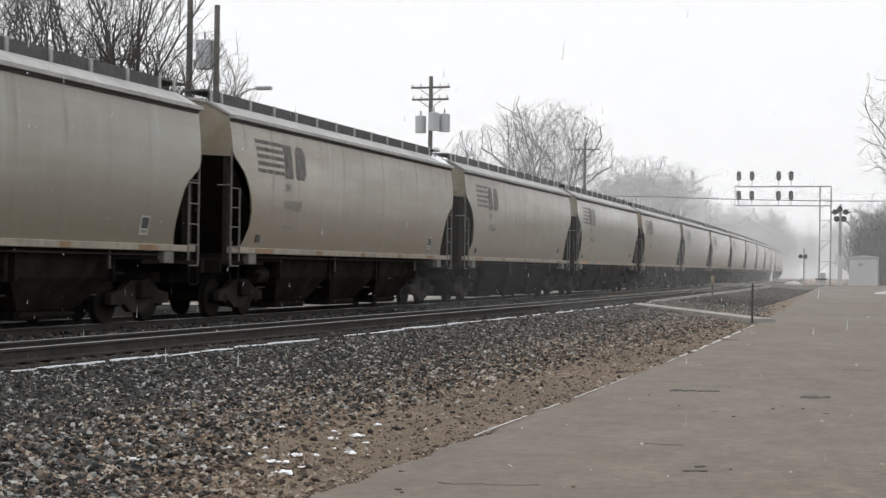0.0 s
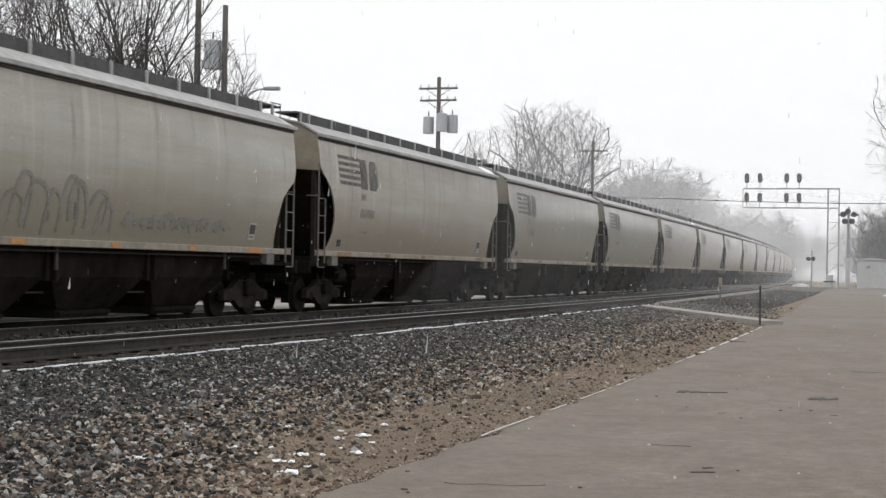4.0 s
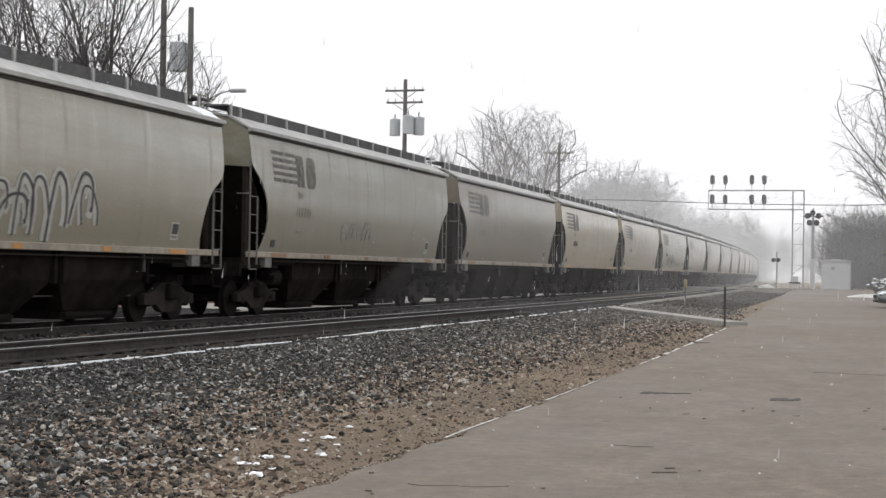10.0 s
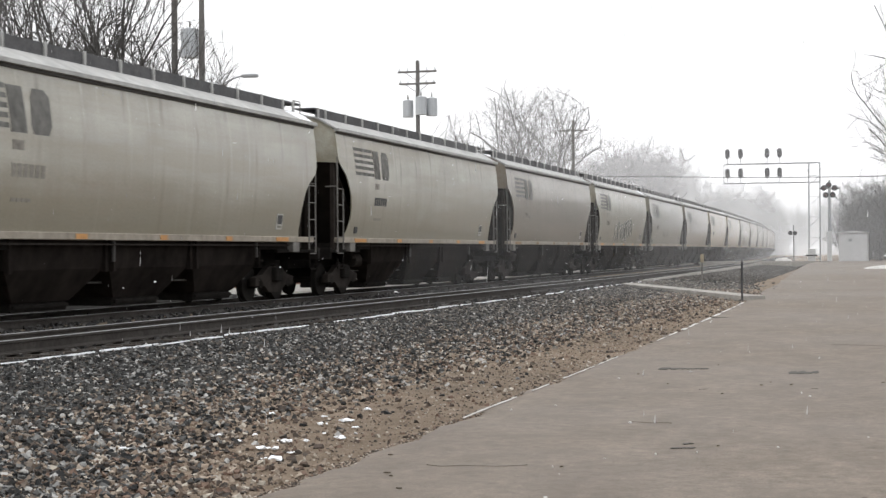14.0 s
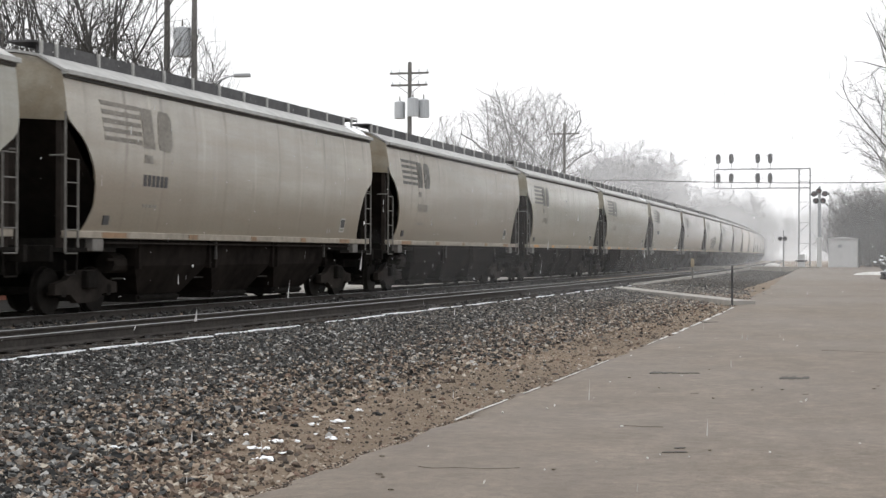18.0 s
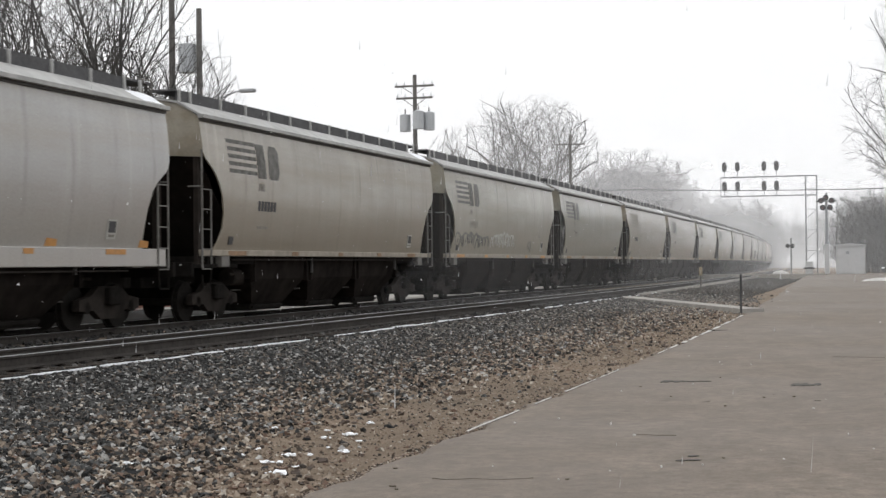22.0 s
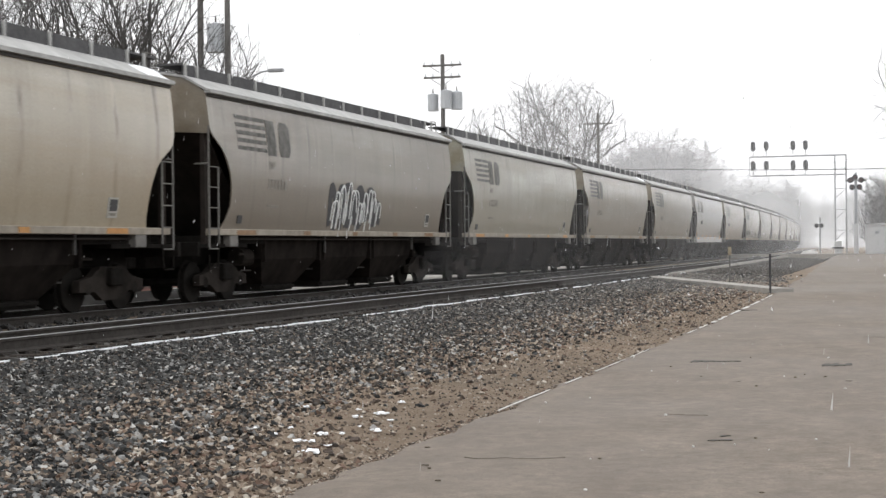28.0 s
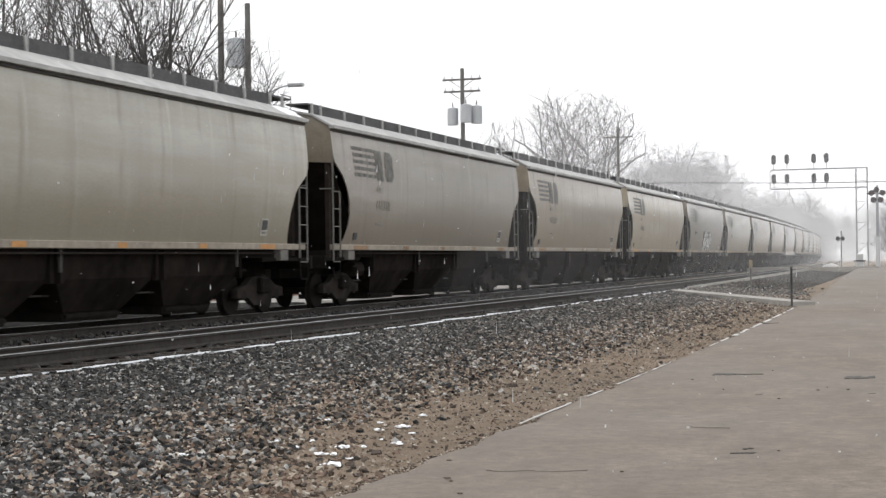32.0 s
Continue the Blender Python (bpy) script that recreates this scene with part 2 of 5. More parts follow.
def glass_material():
    m, n, l, b = material("dark_glass", 0.08)
    b.inputs["Base Color"].default_value = (0.02, 0.022, 0.025, 1)
    return m


M = dict(
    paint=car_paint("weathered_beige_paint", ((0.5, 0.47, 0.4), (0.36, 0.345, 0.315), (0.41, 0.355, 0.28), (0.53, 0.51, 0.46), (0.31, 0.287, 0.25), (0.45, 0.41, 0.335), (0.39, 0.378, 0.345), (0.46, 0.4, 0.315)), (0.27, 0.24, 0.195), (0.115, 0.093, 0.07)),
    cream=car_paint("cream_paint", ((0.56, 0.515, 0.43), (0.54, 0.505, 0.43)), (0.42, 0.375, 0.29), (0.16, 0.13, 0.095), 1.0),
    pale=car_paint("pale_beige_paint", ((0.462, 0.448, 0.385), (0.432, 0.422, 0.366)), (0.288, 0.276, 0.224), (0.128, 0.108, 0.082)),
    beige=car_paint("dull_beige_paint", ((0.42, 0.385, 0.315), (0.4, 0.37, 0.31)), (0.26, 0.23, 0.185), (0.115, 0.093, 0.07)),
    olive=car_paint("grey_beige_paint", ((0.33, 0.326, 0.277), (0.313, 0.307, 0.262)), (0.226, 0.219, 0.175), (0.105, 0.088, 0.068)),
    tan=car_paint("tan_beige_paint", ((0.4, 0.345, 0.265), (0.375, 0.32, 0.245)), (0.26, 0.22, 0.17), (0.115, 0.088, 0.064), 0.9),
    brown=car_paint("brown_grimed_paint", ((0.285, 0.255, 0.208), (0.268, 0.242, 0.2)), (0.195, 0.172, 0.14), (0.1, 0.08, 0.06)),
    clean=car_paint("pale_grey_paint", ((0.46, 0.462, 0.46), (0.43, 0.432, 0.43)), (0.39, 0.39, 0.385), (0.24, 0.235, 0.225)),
    roof=plain("galvanised_roof", (0.38, 0.38, 0.37), 0.6, 0.0, 0.3, 3),
    board=plain("dark_grating", (0.1, 0.1, 0.103), 0.8, 0.0, 0.3, 20, gloss=0.12),
    post=plain("bracket_grey", (0.38, 0.38, 0.37), 0.6, 0.2, 0.2),
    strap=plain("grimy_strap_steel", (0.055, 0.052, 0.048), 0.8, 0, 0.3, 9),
    ladder=plain("dull_ladder_steel", (0.15, 0.143, 0.132), 0.75, 0, 0.3, 9),
    sill=plain("dusty_sill_paint", (0.285, 0.252, 0.205), 0.7, 0, 0.35, 5),
    orange=plain("faded_orange_mark", (0.46, 0.22, 0.06), 0.5, 0, 0.25, 8),
    rust=plain("grimed_orange_mark", (0.24, 0.15, 0.085), 0.7, 0, 0.35, 6),
    # underside colours go near-black to include the deep shade beneath the cars
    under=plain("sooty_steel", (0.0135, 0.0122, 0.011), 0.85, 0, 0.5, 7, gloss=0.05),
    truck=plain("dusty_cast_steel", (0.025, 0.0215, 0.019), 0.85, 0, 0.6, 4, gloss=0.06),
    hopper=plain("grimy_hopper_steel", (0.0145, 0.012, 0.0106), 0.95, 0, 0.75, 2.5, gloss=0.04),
    # shade of the car-end recess is put into this dark brown
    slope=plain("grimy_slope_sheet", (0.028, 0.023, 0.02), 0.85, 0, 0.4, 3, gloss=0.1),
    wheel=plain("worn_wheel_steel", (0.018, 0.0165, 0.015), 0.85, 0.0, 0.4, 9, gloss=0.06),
    mark=plain("faded_black_stencil", (0.06, 0.06, 0.062), 0.75, 0, 0.3, 14),
    emblem=plain("faded_emblem_paint", (0.14, 0.138, 0.128), 0.75, 0, 0.45, 5),
    faint=plain("worn_grey_stencil", (0.22, 0.205, 0.18), 0.75, 0, 0.3, 14),
    chalk=plain("thin_pale_spray_paint", (0.42, 0.41, 0.375), 0.7, 0, 0.25, 5),
    white=plain("white_spray_paint", (0.72, 0.73, 0.72), 0.6, 0, 0.15, 9),
    rail=plain("rusty_rail_side", (0.05, 0.045, 0.041), 0.75, 0.1, 0.4, 12, gloss=0.12),
    head=plain("polished_rail_head", (0.28, 0.28, 0.28), 0.45, 0.8, 0.15, 20),
    tie=plain("weathered_tie", (0.035, 0.03, 0.026), 0.9, 0, 0.4, 10, gloss=0.12),
    snow=plain("old_snow", (0.85, 0.87, 0.9), 0.7, 0, 0.08, 12, 0.3),
    slush=plain("dirty_snow", (0.55, 0.54, 0.52), 0.8, 0, 0.35, 9, 0.3),
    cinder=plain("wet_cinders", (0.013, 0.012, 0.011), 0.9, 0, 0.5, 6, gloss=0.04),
    litter=plain("dead_leaves", (0.1, 0.08, 0.06), 0.9, 0, 0.5, 14),
    crack=plain("damp_crack", (0.15, 0.13, 0.11), 0.8, 0, 0.4, 9),
    # grey is lifted so the colour includes the haze before the poles
    timber=plain("weathered_creosote_pole", (0.135, 0.128, 0.12), 0.9, 0, 0.3, 8, gloss=0.2),
    steel=plain("galvanised_steel", (0.33, 0.34, 0.35), 0.5, 0.6, 0.2, 6),
    black=plain("flat_black_paint", (0.045, 0.045, 0.047), 0.7, 0, 0.3, 6, gloss=0.2),
    can=plain("grey_transformer_paint", (0.42, 0.44, 0.46), 0.5, 0.1, 0.12, 5),
    bark=plain("wet_bark", (0.108, 0.105, 0.102), 0.95, 0, 0.4, 9, gloss=0.1),
    concrete=plain("pale_concrete", (0.3, 0.285, 0.26), 0.9, 0, 0.25, 5, 0.3),
    brick=plain("red_brick", (0.3, 0.12, 0.085), 0.9, 0, 0.3, 9),
    hut=plain("off_white_metal", (0.52, 0.525, 0.53), 0.5, 0.1, 0.1, 3),
    siding=plain("dull_pink_siding", (0.13, 0.12, 0.117), 0.85, 0, 0.15, 4),
    shingle=plain("dark_shingles", (0.13, 0.125, 0.125), 0.9, 0, 0.3, 8),
    carwhite=plain("white_car_paint", (0.78, 0.79, 0.8), 0.25, 0, 0.04, 2, 0),
    cardark=plain("charcoal_car_paint", (0.05, 0.052, 0.056), 0.25, 0, 0.1, 2, 0),
    carred=plain("red_car_paint", (0.4, 0.03, 0.045), 0.25, 0, 0.08, 2, 0),
    carsilver=plain("silver_car_paint", (0.45, 0.46, 0.48), 0.3, 0.4, 0.08, 2, 0),
    glass=glass_material(),
    tyre=plain("black_tyre", (0.03, 0.03, 0.03), 0.9, 0, 0.2, 20),
    lamp=plain("clear_headlight", (0.75, 0.77, 0.8), 0.12, 0.2, 0.1, 20, 0),
    yellow=plain("yellow_marker", (0.25, 0.2, 0.13), 0.6, 0, 0.15, 12),
    # near-black entries put the shade of gaps between stones into the palette
    stone=stone_material("crushed_ballast", ((0.008, 0.008, 0.008), (0.075, 0.076, 0.074), (0.02, 0.021, 0.021), (0.21, 0.21, 0.205), (0.07, 0.056, 0.047), (0.094, 0.094, 0.092), (0.012, 0.013, 0.014), (0.38, 0.375, 0.36), (0.024, 0.023, 0.022), (0.14, 0.115, 0.094), (0.009, 0.009, 0.009), (0.04, 0.041, 0.041), (0.016, 0.015, 0.014))),
    gravel=stone_material("brown_gravel", ((0.07, 0.052, 0.042), (0.21, 0.165, 0.126), (0.3, 0.25, 0.2), (0.115, 0.085, 0.065), (0.25, 0.195, 0.148), (0.4, 0.36, 0.305), (0.07, 0.056, 0.046), (0.15, 0.1, 0.075), (0.045, 0.037, 0.031))),
    # paler low-contrast copy of the ballast: haze of distance put into the colours
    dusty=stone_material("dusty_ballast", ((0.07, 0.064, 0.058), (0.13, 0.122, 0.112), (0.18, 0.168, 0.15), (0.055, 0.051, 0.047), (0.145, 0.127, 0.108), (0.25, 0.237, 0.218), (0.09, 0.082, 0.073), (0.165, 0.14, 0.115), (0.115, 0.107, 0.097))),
    soil_grit=stone_material("damp_grit", ((0.06, 0.056, 0.05), (0.085, 0.08, 0.072), (0.07, 0.063, 0.055), (0.1, 0.094, 0.086), (0.05, 0.047, 0.043))),
    bed=stone_material("oily_ballast", ((0.02, 0.02, 0.02), (0.05, 0.048, 0.046), (0.03, 0.028, 0.027), (0.07, 0.067, 0.063))),
    ground=ground_material(),
    pavement=pavement_material(),
    tar=plain("wet_tar_patch", (0.032, 0.026, 0.021), 0.7, 0, 0.35, 14),
    red=plain("red_signal_lens", (0.05, 0.018, 0.016), 0.3, 0, 0.1, 8, 0),
)


# ---------------------------------------------------------------- mesh helpers
def part(name, bm, mat, parent=None, label="", smooth_faces=False):
    me = bpy.data.meshes.new(name)
    bmesh.ops.recalc_face_normals(bm, faces=bm.faces)
    if smooth_faces:
        for f in bm.faces:
            f.smooth = True
    bm.to_mesh(me)
    bm.free()
    me.materials.append(M[mat])
    ob = new(name, me)
    if parent is not None:
        ob.parent = parent
    if label:
        tagged(ob, label)
    return ob


def again(ob, parent, m=None, name=None):
    """One more object on the same mesh."""
    o = new(name or ob.name.split(".")[0], ob.data)
    o.parent = parent
    o.matrix_basis = m if m is not None else Matrix()
    if "label" in ob:
        o["label"] = ob["label"]
    return o


def thing(name, label, category, group="", kind="", at=None):
    ob = tagged(new(name), label, category, group, kind)
    if at is not None:
        ob.matrix_basis = at
    return ob


def box(bm, x0, x1, y0, y1, z0, z1, bevel=0.0):
    vs = [bm.verts.new((x, y, z)) for x in (x0, x1) for y in (y0, y1) for z in (z0, z1)]
    fs = [bm.faces.new([vs[i] for i in q]) for q in ((0, 1, 3, 2), (4, 6, 7, 5), (0, 4, 5, 1), (2, 3, 7, 6), (0, 2, 6, 4), (1, 5, 7, 3))]
    if bevel:
        bmesh.ops.bevel(bm, geom=list({e for f in fs for e in f.edges}), offset=bevel, segments=1, affect="EDGES")
    return bm


def tube(bm, p, q, r0, r1=None, n=8, caps=True):
    p, q = Vector(p), Vector(q)
    r1 = r0 if r1 is None else r1
    d = (q - p).normalized()
    a = d.orthogonal().normalized()
    b = d.cross(a)
    rings = []
    for c, r in ((p, r0), (q, r1)):
        rings.append([bm.verts.new(c + r * (math.cos(2 * math.pi * i / n) * a + math.sin(2 * math.pi * i / n) * b)) for i in range(n)])
    for i in range(n):
        j = (i + 1) % n
        bm.faces.new((rings[0][i], rings[0][j], rings[1][j], rings[1][i]))
    if caps:
        bm.faces.new(rings[0][::-1])
        bm.faces.new(rings[1])
    return bm


def plate(bm, pts, thick):
    """A flat or curved polygon given thickness along thick (a vector)."""
    a = [bm.verts.new(p) for p in pts]
    b = [bm.verts.new(Vector(p) + Vector(thick)) for p in pts]
    bm.faces.new(a)
    bm.faces.new(b[::-1])
    k = len(pts)
    for i in range(k):
        j = (i + 1) % k
        bm.faces.new((a[i], b[i], b[j], a[j]))
    return bm


def loft(bm, sections, closed=True, caps=True):
    rings = [[bm.verts.new(p) for p in s] for s in sections]
    k = len(rings[0])
    for r, s in zip(rings, rings[1:]):
        for i in range(k if closed else k - 1):
            j = (i + 1) % k
            bm.faces.new((r[i], r[j], s[j], s[i]))
    if caps and closed:
        bm.faces.new(rings[0][::-1])
        bm.faces.new(rings[-1])
    return bm


def B():
    return bmesh.new()


# ---------------------------------------------------------------- ground, pavement, tracks
def ground():
    xs = [-2500, -900, -400, -200, -120, -80] + [-60 + 4 * i for i in range(9)]
    xs += [-23, -21, -19.5, -18.2, -17.6, -17.0, -15.4, -13.5, -12, -10.8, -9.85, -9.4, -9.0, -8.2, -7.4, -6.6, -6.0, -5.5, -5.0, -4.6, -4.2, -3.9, -3.5, -2, 4, 12, 24, 40, 70, 120, 200, 400, 900, 2500]
    ys = [-600, -200, -80, -40, -20] + [-8 + 3 * i for i in range(56)] + [170, 185, 200, 220, 245, 275, 310, 360, 420, 500, 650, 900, 1400, 2200, 3000]
    bm = B()
    grid = [[bm.verts.new((x + bend(y) * (1 if -60 < x < -4 else 0), y, ground_z(x + bend(y) * (1 if -60 < x < -4 else 0), y))) for x in xs] for y in ys]
    for a, b in zip(grid, grid[1:]):
        for i in range(len(xs) - 1):
            bm.faces.new((a[i], a[i + 1], b[i + 1], b[i]))
    return tagged(part("ground", bm, "ground", smooth_faces=True), "brown stony soil with fine gravel", "ground", kind="structure")


def pavement():
    bm = B()
    ys = [-30 + 2 * i for i in range(18)] + [5 + 0.25 * i for i in range(160)] + [45 + 2 * i for i in range(44)]
    rows = []
    for y in ys:
        e = edge_x(y) + (0.3 if y < 15 else 0.12) * noise.noise((y * 0.7, 3, 0)) + 0.12 * noise.noise((y * 2.9, 8, 0)) + 0.1 * noise.noise((y * 7.3, 1, 0))
        z = rise(y) + 0.015
        rows.append([bm.verts.new(p) for p in ((e - 0.12, y, z - 0.05), (e + 0.04, y, z - 0.014), (e + 0.26, y, z), (0, y, z + 0.01), (6, y, z), (40, y, z - 0.05))])
    for a, b in zip(rows, rows[1:]):
        for i in range(5):
            bm.faces.new((a[i], a[i + 1], b[i + 1], b[i]))
    pv = tagged(part("pavement", bm, "pavement"), "worn damp grey asphalt driveway", "pavement", kind="structure")
    # tar patches and cracks: start, end, half width
    marks = (("tar_patch", "tar", -3.03, 19.62, -2.76, 19.7, 0.2), ("tar_patch", "tar", -2.78, 19.66, -2.42, 19.72, 0.09), ("tar_patch", "tar", -1.42, 19.25, -1.07, 19.32, 0.24), ("tar_patch", "tar", -4.25, 34.76, -3.9, 34.9, 0.16),
             ("tar_patch", "tar", -1.71, 11.74, -1.53, 11.8, 0.05), ("tar_patch", "tar", -1.66, 12.03, -1.58, 12.06, 0.05), ("tar_patch", "crack", -2.16, 16.8, -2.08, 16.86, 0.06), ("tar_patch", "crack", -1.02, 17.06, -0.95, 17.1, 0.05),
             ("crack", "crack", -3.2, 10.42, -2.52, 10.58, 0.02), ("crack", "crack", -2.3, 13.5, -1.95, 13.44, 0.012),
             ("crack", "crack", -1.2, 25.0, 0.6, 24.6, 0.02))
    rng = random.Random(17)
    for name, mat, x0, y0, x1, y1, w in marks:
        n = 14
        side = Vector((y0 - y1, x1 - x0, 0)).normalized() if name == "crack" else Vector((0, 1, 0))
        mid, half = [], []
        for i in range(n + 1):
            f = i / n
            mid.append(Vector((x0 + (x1 - x0) * f, y0 + (y1 - y0) * f, 0)) + side * (w * 5 if name == "crack" else w * 0.6) * noise.noise((f * 4, x0 * 7, y0)))
            half.append(w * rng.uniform(0.35, 1) * (1 if 0 < i < n else 0.1))
        for m in mid:
            m.z = rise(m.y) + 0.02 + 0.01 * min(1, max(0, 1 - m.x / (edge_x(m.y) + 0.12)))
        up = [m + side * h for m, h in zip(mid, half)]
        down = [m - side * h for m, h in zip(mid, half)][::-1]
        part(name, plate(B(), up + down, (0, 0, -0.012)), mat, pv)
    # pale grit and flecks of snow left on the asphalt
    bm = B()
    for i in range(26):
        y = 8 + 22 * rng.random() ** 1.4
        x = rng.uniform(-3.6, 2.5)
        if x > edge_x(y) + 0.1:
            r = rng.uniform(0.005, 0.013)
            bmesh.ops.create_icosphere(bm, subdivisions=1, radius=r, matrix=pose(x, y, 0.026, rng.uniform(0, 90), 0, rng.uniform(0, 90)) @ Matrix.Diagonal((1.3, 1, 0.6, 1)))
    tagged(part("snow_fleck", bm, "slush"), "flecks of old snow strewn on the asphalt", "snow", kind="stuff")
    # dead leaves and dirt trodden into the asphalt
    bm = B()
    for i in range(30):
        y = 7.5 + 14 * rng.random() ** 1.5
        x = rng.uniform(-3.9, 2.4)
        if x > edge_x(y):
            r, a0 = rng.uniform(0.006, 0.02), rng.uniform(0, 6)
            ring = [(x + 1.5 * r * math.cos(a0 + a) * rng.uniform(0.5, 1), y + r * math.sin(a0 + a) * rng.uniform(0.5, 1.2), 0.03) for a in (0, 1.05, 2.1, 3.15, 4.2, 5.25)]
            plate(bm, ring, (0, 0, -0.008))
    tagged(part("leaf_litter", bm, "litter"), "dark crumbs of dead leaves on the asphalt", "leaves", kind="stuff")
    # broken line of snow along the edge
    bm = B()
    rng = random.Random(5)
    y = 8.0
    while y < 44:
        ln = rng.uniform(0.5, 2.6)
        if (13.5 < y < 22) or (24 < y < 44 and rng.random() < 0.85):
            x0, x1 = edge_x(y) + 0.04, edge_x(y + ln) + 0.04
            w = rng.uniform(0.02, 0.045) * (1.3 if y > 26 else 0.32)
            z = rise(y) + 0.012
            n = 6
            left = [(x0 + (x1 - x0) * i / n - w * rng.uniform(0.2, 1), y + ln * i / n, z) for i in range(n + 1)]
            right = [(x0 + (x1 - x0) * i / n + w * rng.uniform(0.2, 1), y + ln * i / n, z) for i in range(n, -1, -1)]
            plate(bm, left + right, (0, 0, 0.008))
        y += ln + rng.uniform(0.1, 0.9)
    tagged(part("edge_snow", bm, "slush"), "thin broken ridge of snow along the asphalt edge", "snow", kind="stuff")
    return pv


def rail_mesh(x0, z_top, y0, y1):
    """A rail in profile, and its polished head, along the bend."""
    prof = [(-0.07, -0.17), (0.07, -0.17), (0.07, -0.155), (0.012, -0.13), (0.012, -0.045), (0.036, -0.035), (0.036, -0.006), (-0.036, -0.006), (-0.036, -0.035), (-0.012, -0.045), (-0.012, -0.13), (-0.07, -0.155)]
    ys, y = [], y0
    while y < y1:
        ys.append(y)
        y += 6 if y < 160 else 15
    body = loft(B(), [[(x0 + bend(y) + a, y, z_top + c) for a, c in prof] for y in ys])
    head = loft(B(), [[(x0 + bend(y) + a, y, z_top + c) for a, c in ((-0.034, -0.006), (-0.03, 0), (0.03, 0), (0.034, -0.006))] for y in ys])
    return body, head


def track(cx, z_near, z_far, label):
    t = thing("railway_track", label, "railway track")
    for dx, z in ((0.755, z_near), (-0.755, z_far)):
        b, h = rail_mesh(cx + dx, z, -30, 420)
        r = part("rail", b, "rail", t)
        part("rail_head", h, "head", r, "worn shiny rail head")
    tie = None
    i = 0
    for k in range(0, 210):
        y = -6 + k * 0.53
        if k == 0:
            tie = part("tie", box(B(), -1.3, 1.3, -0.11, 0.11, -0.17, 0, 0.012), "tie", t)
            plate_ob = part("tie_plate", box(B(), -0.1, 0.1, -0.09, 0.09, 0, 0.018), "rail", t)
            o = tie
        else:
            o = again(tie, t)
        m = pose(cx + bend(y), y, (z_near + z_far) / 2 - 0.19, 0, -math.degrees(math.atan2(z_near - z_far, 1.51)), math.degrees(CURVE * max(0, y)))
        o.matrix_basis = m
        if k < 110:
            p = plate_ob if k == 0 else again(plate_ob, t)
            p.matrix_basis = pose(cx + 0.755 + bend(y), y, z_near - 0.19, 0, 0, 0)
    return t


def stones(name, count, region, size, mat, label, seed):
    """Crushed stones, each a closed uneven block, strewn on the ground."""
    rng = np.random.default_rng(seed)
    block = np.array([(a, b, c) for a in (-1, 1) for b in (-1, 1) for c in (-1, 1)], float) * 0.7
    quads = np.array([(0, 1, 3, 2), (4, 6, 7, 5), (0, 4, 5, 1), (2, 3, 7, 6), (0, 2, 6, 4), (1, 5, 7, 3)])
    x, y = region(rng, count)
    n = len(x)
    z = np.array([ground_z(float(a), float(b)) for a, b in zip(x, y)])
    s = rng.uniform(size[0], size[1], n) * (1 + 0.014 * np.maximum(0, y - 15))
    v = block[None] * s[:, None, None] * (rng.uniform(0.65, 1.35, (n, 1, 3)) * np.array((1.1, 1.0, 0.78))) + rng.normal(0, 0.22, (n, 8, 3)) * s[:, None, None]
    ang = np.stack([rng.uniform(0, 6.283, n), rng.normal(0, 0.5, n), rng.normal(0, 0.5, n)], 1)
    ca, sa = np.cos(ang), np.sin(ang)
    for ax, (i, j) in enumerate(((0, 1), (1, 2), (0, 2))):
        a, b = v[..., i].copy(), v[..., j].copy()
        v[..., i], v[..., j] = a * ca[:, None, ax] - b * sa[:, None, ax], a * sa[:, None, ax] + b * ca[:, None, ax]
    v += np.stack([x, y, z + s * rng.uniform(-0.1, 0.45, n)], 1)[:, None]
    me = bpy.data.meshes.new(name)
    me.from_pydata(v.reshape(-1, 3).tolist(), [], (quads[None] + 8 * np.arange(n)[:, None, None]).reshape(-1, 4).tolist())
    me.materials.append(M[mat])
    return tagged(new(name, me), label, "gravel", kind="stuff")


def single_stones():
    """The stones nearest to the camera, one by one."""
    rng = random.Random(23)
    shapes = []
    for i in range(8):
        bm = B()
        bmesh.ops.create_icosphere(bm, subdivisions=1, radius=1)
        for v in bm.verts:
            v.co *= rng.uniform(0.72, 1.15)
        ob = part("stone", bm, "stone", GROUND)
        shapes.append(ob)
    for i in range(300):
        y = rng.uniform(8.6, 12.5)
        u = rng.uniform(-8.8, -5.2)
        s = rng.uniform(0.018, 0.036)
        x = u + bend(y)
        o = shapes[i] if i < 8 else again(shapes[i % 8], GROUND)
        o.matrix_basis = pose(x, y, ground_z(x, y) + s * 0.6, rng.uniform(0, 360), rng.uniform(0, 360), rng.uniform(0, 360)) @ Matrix.Diagonal((s * 1.2, s, s * 0.8, 1))


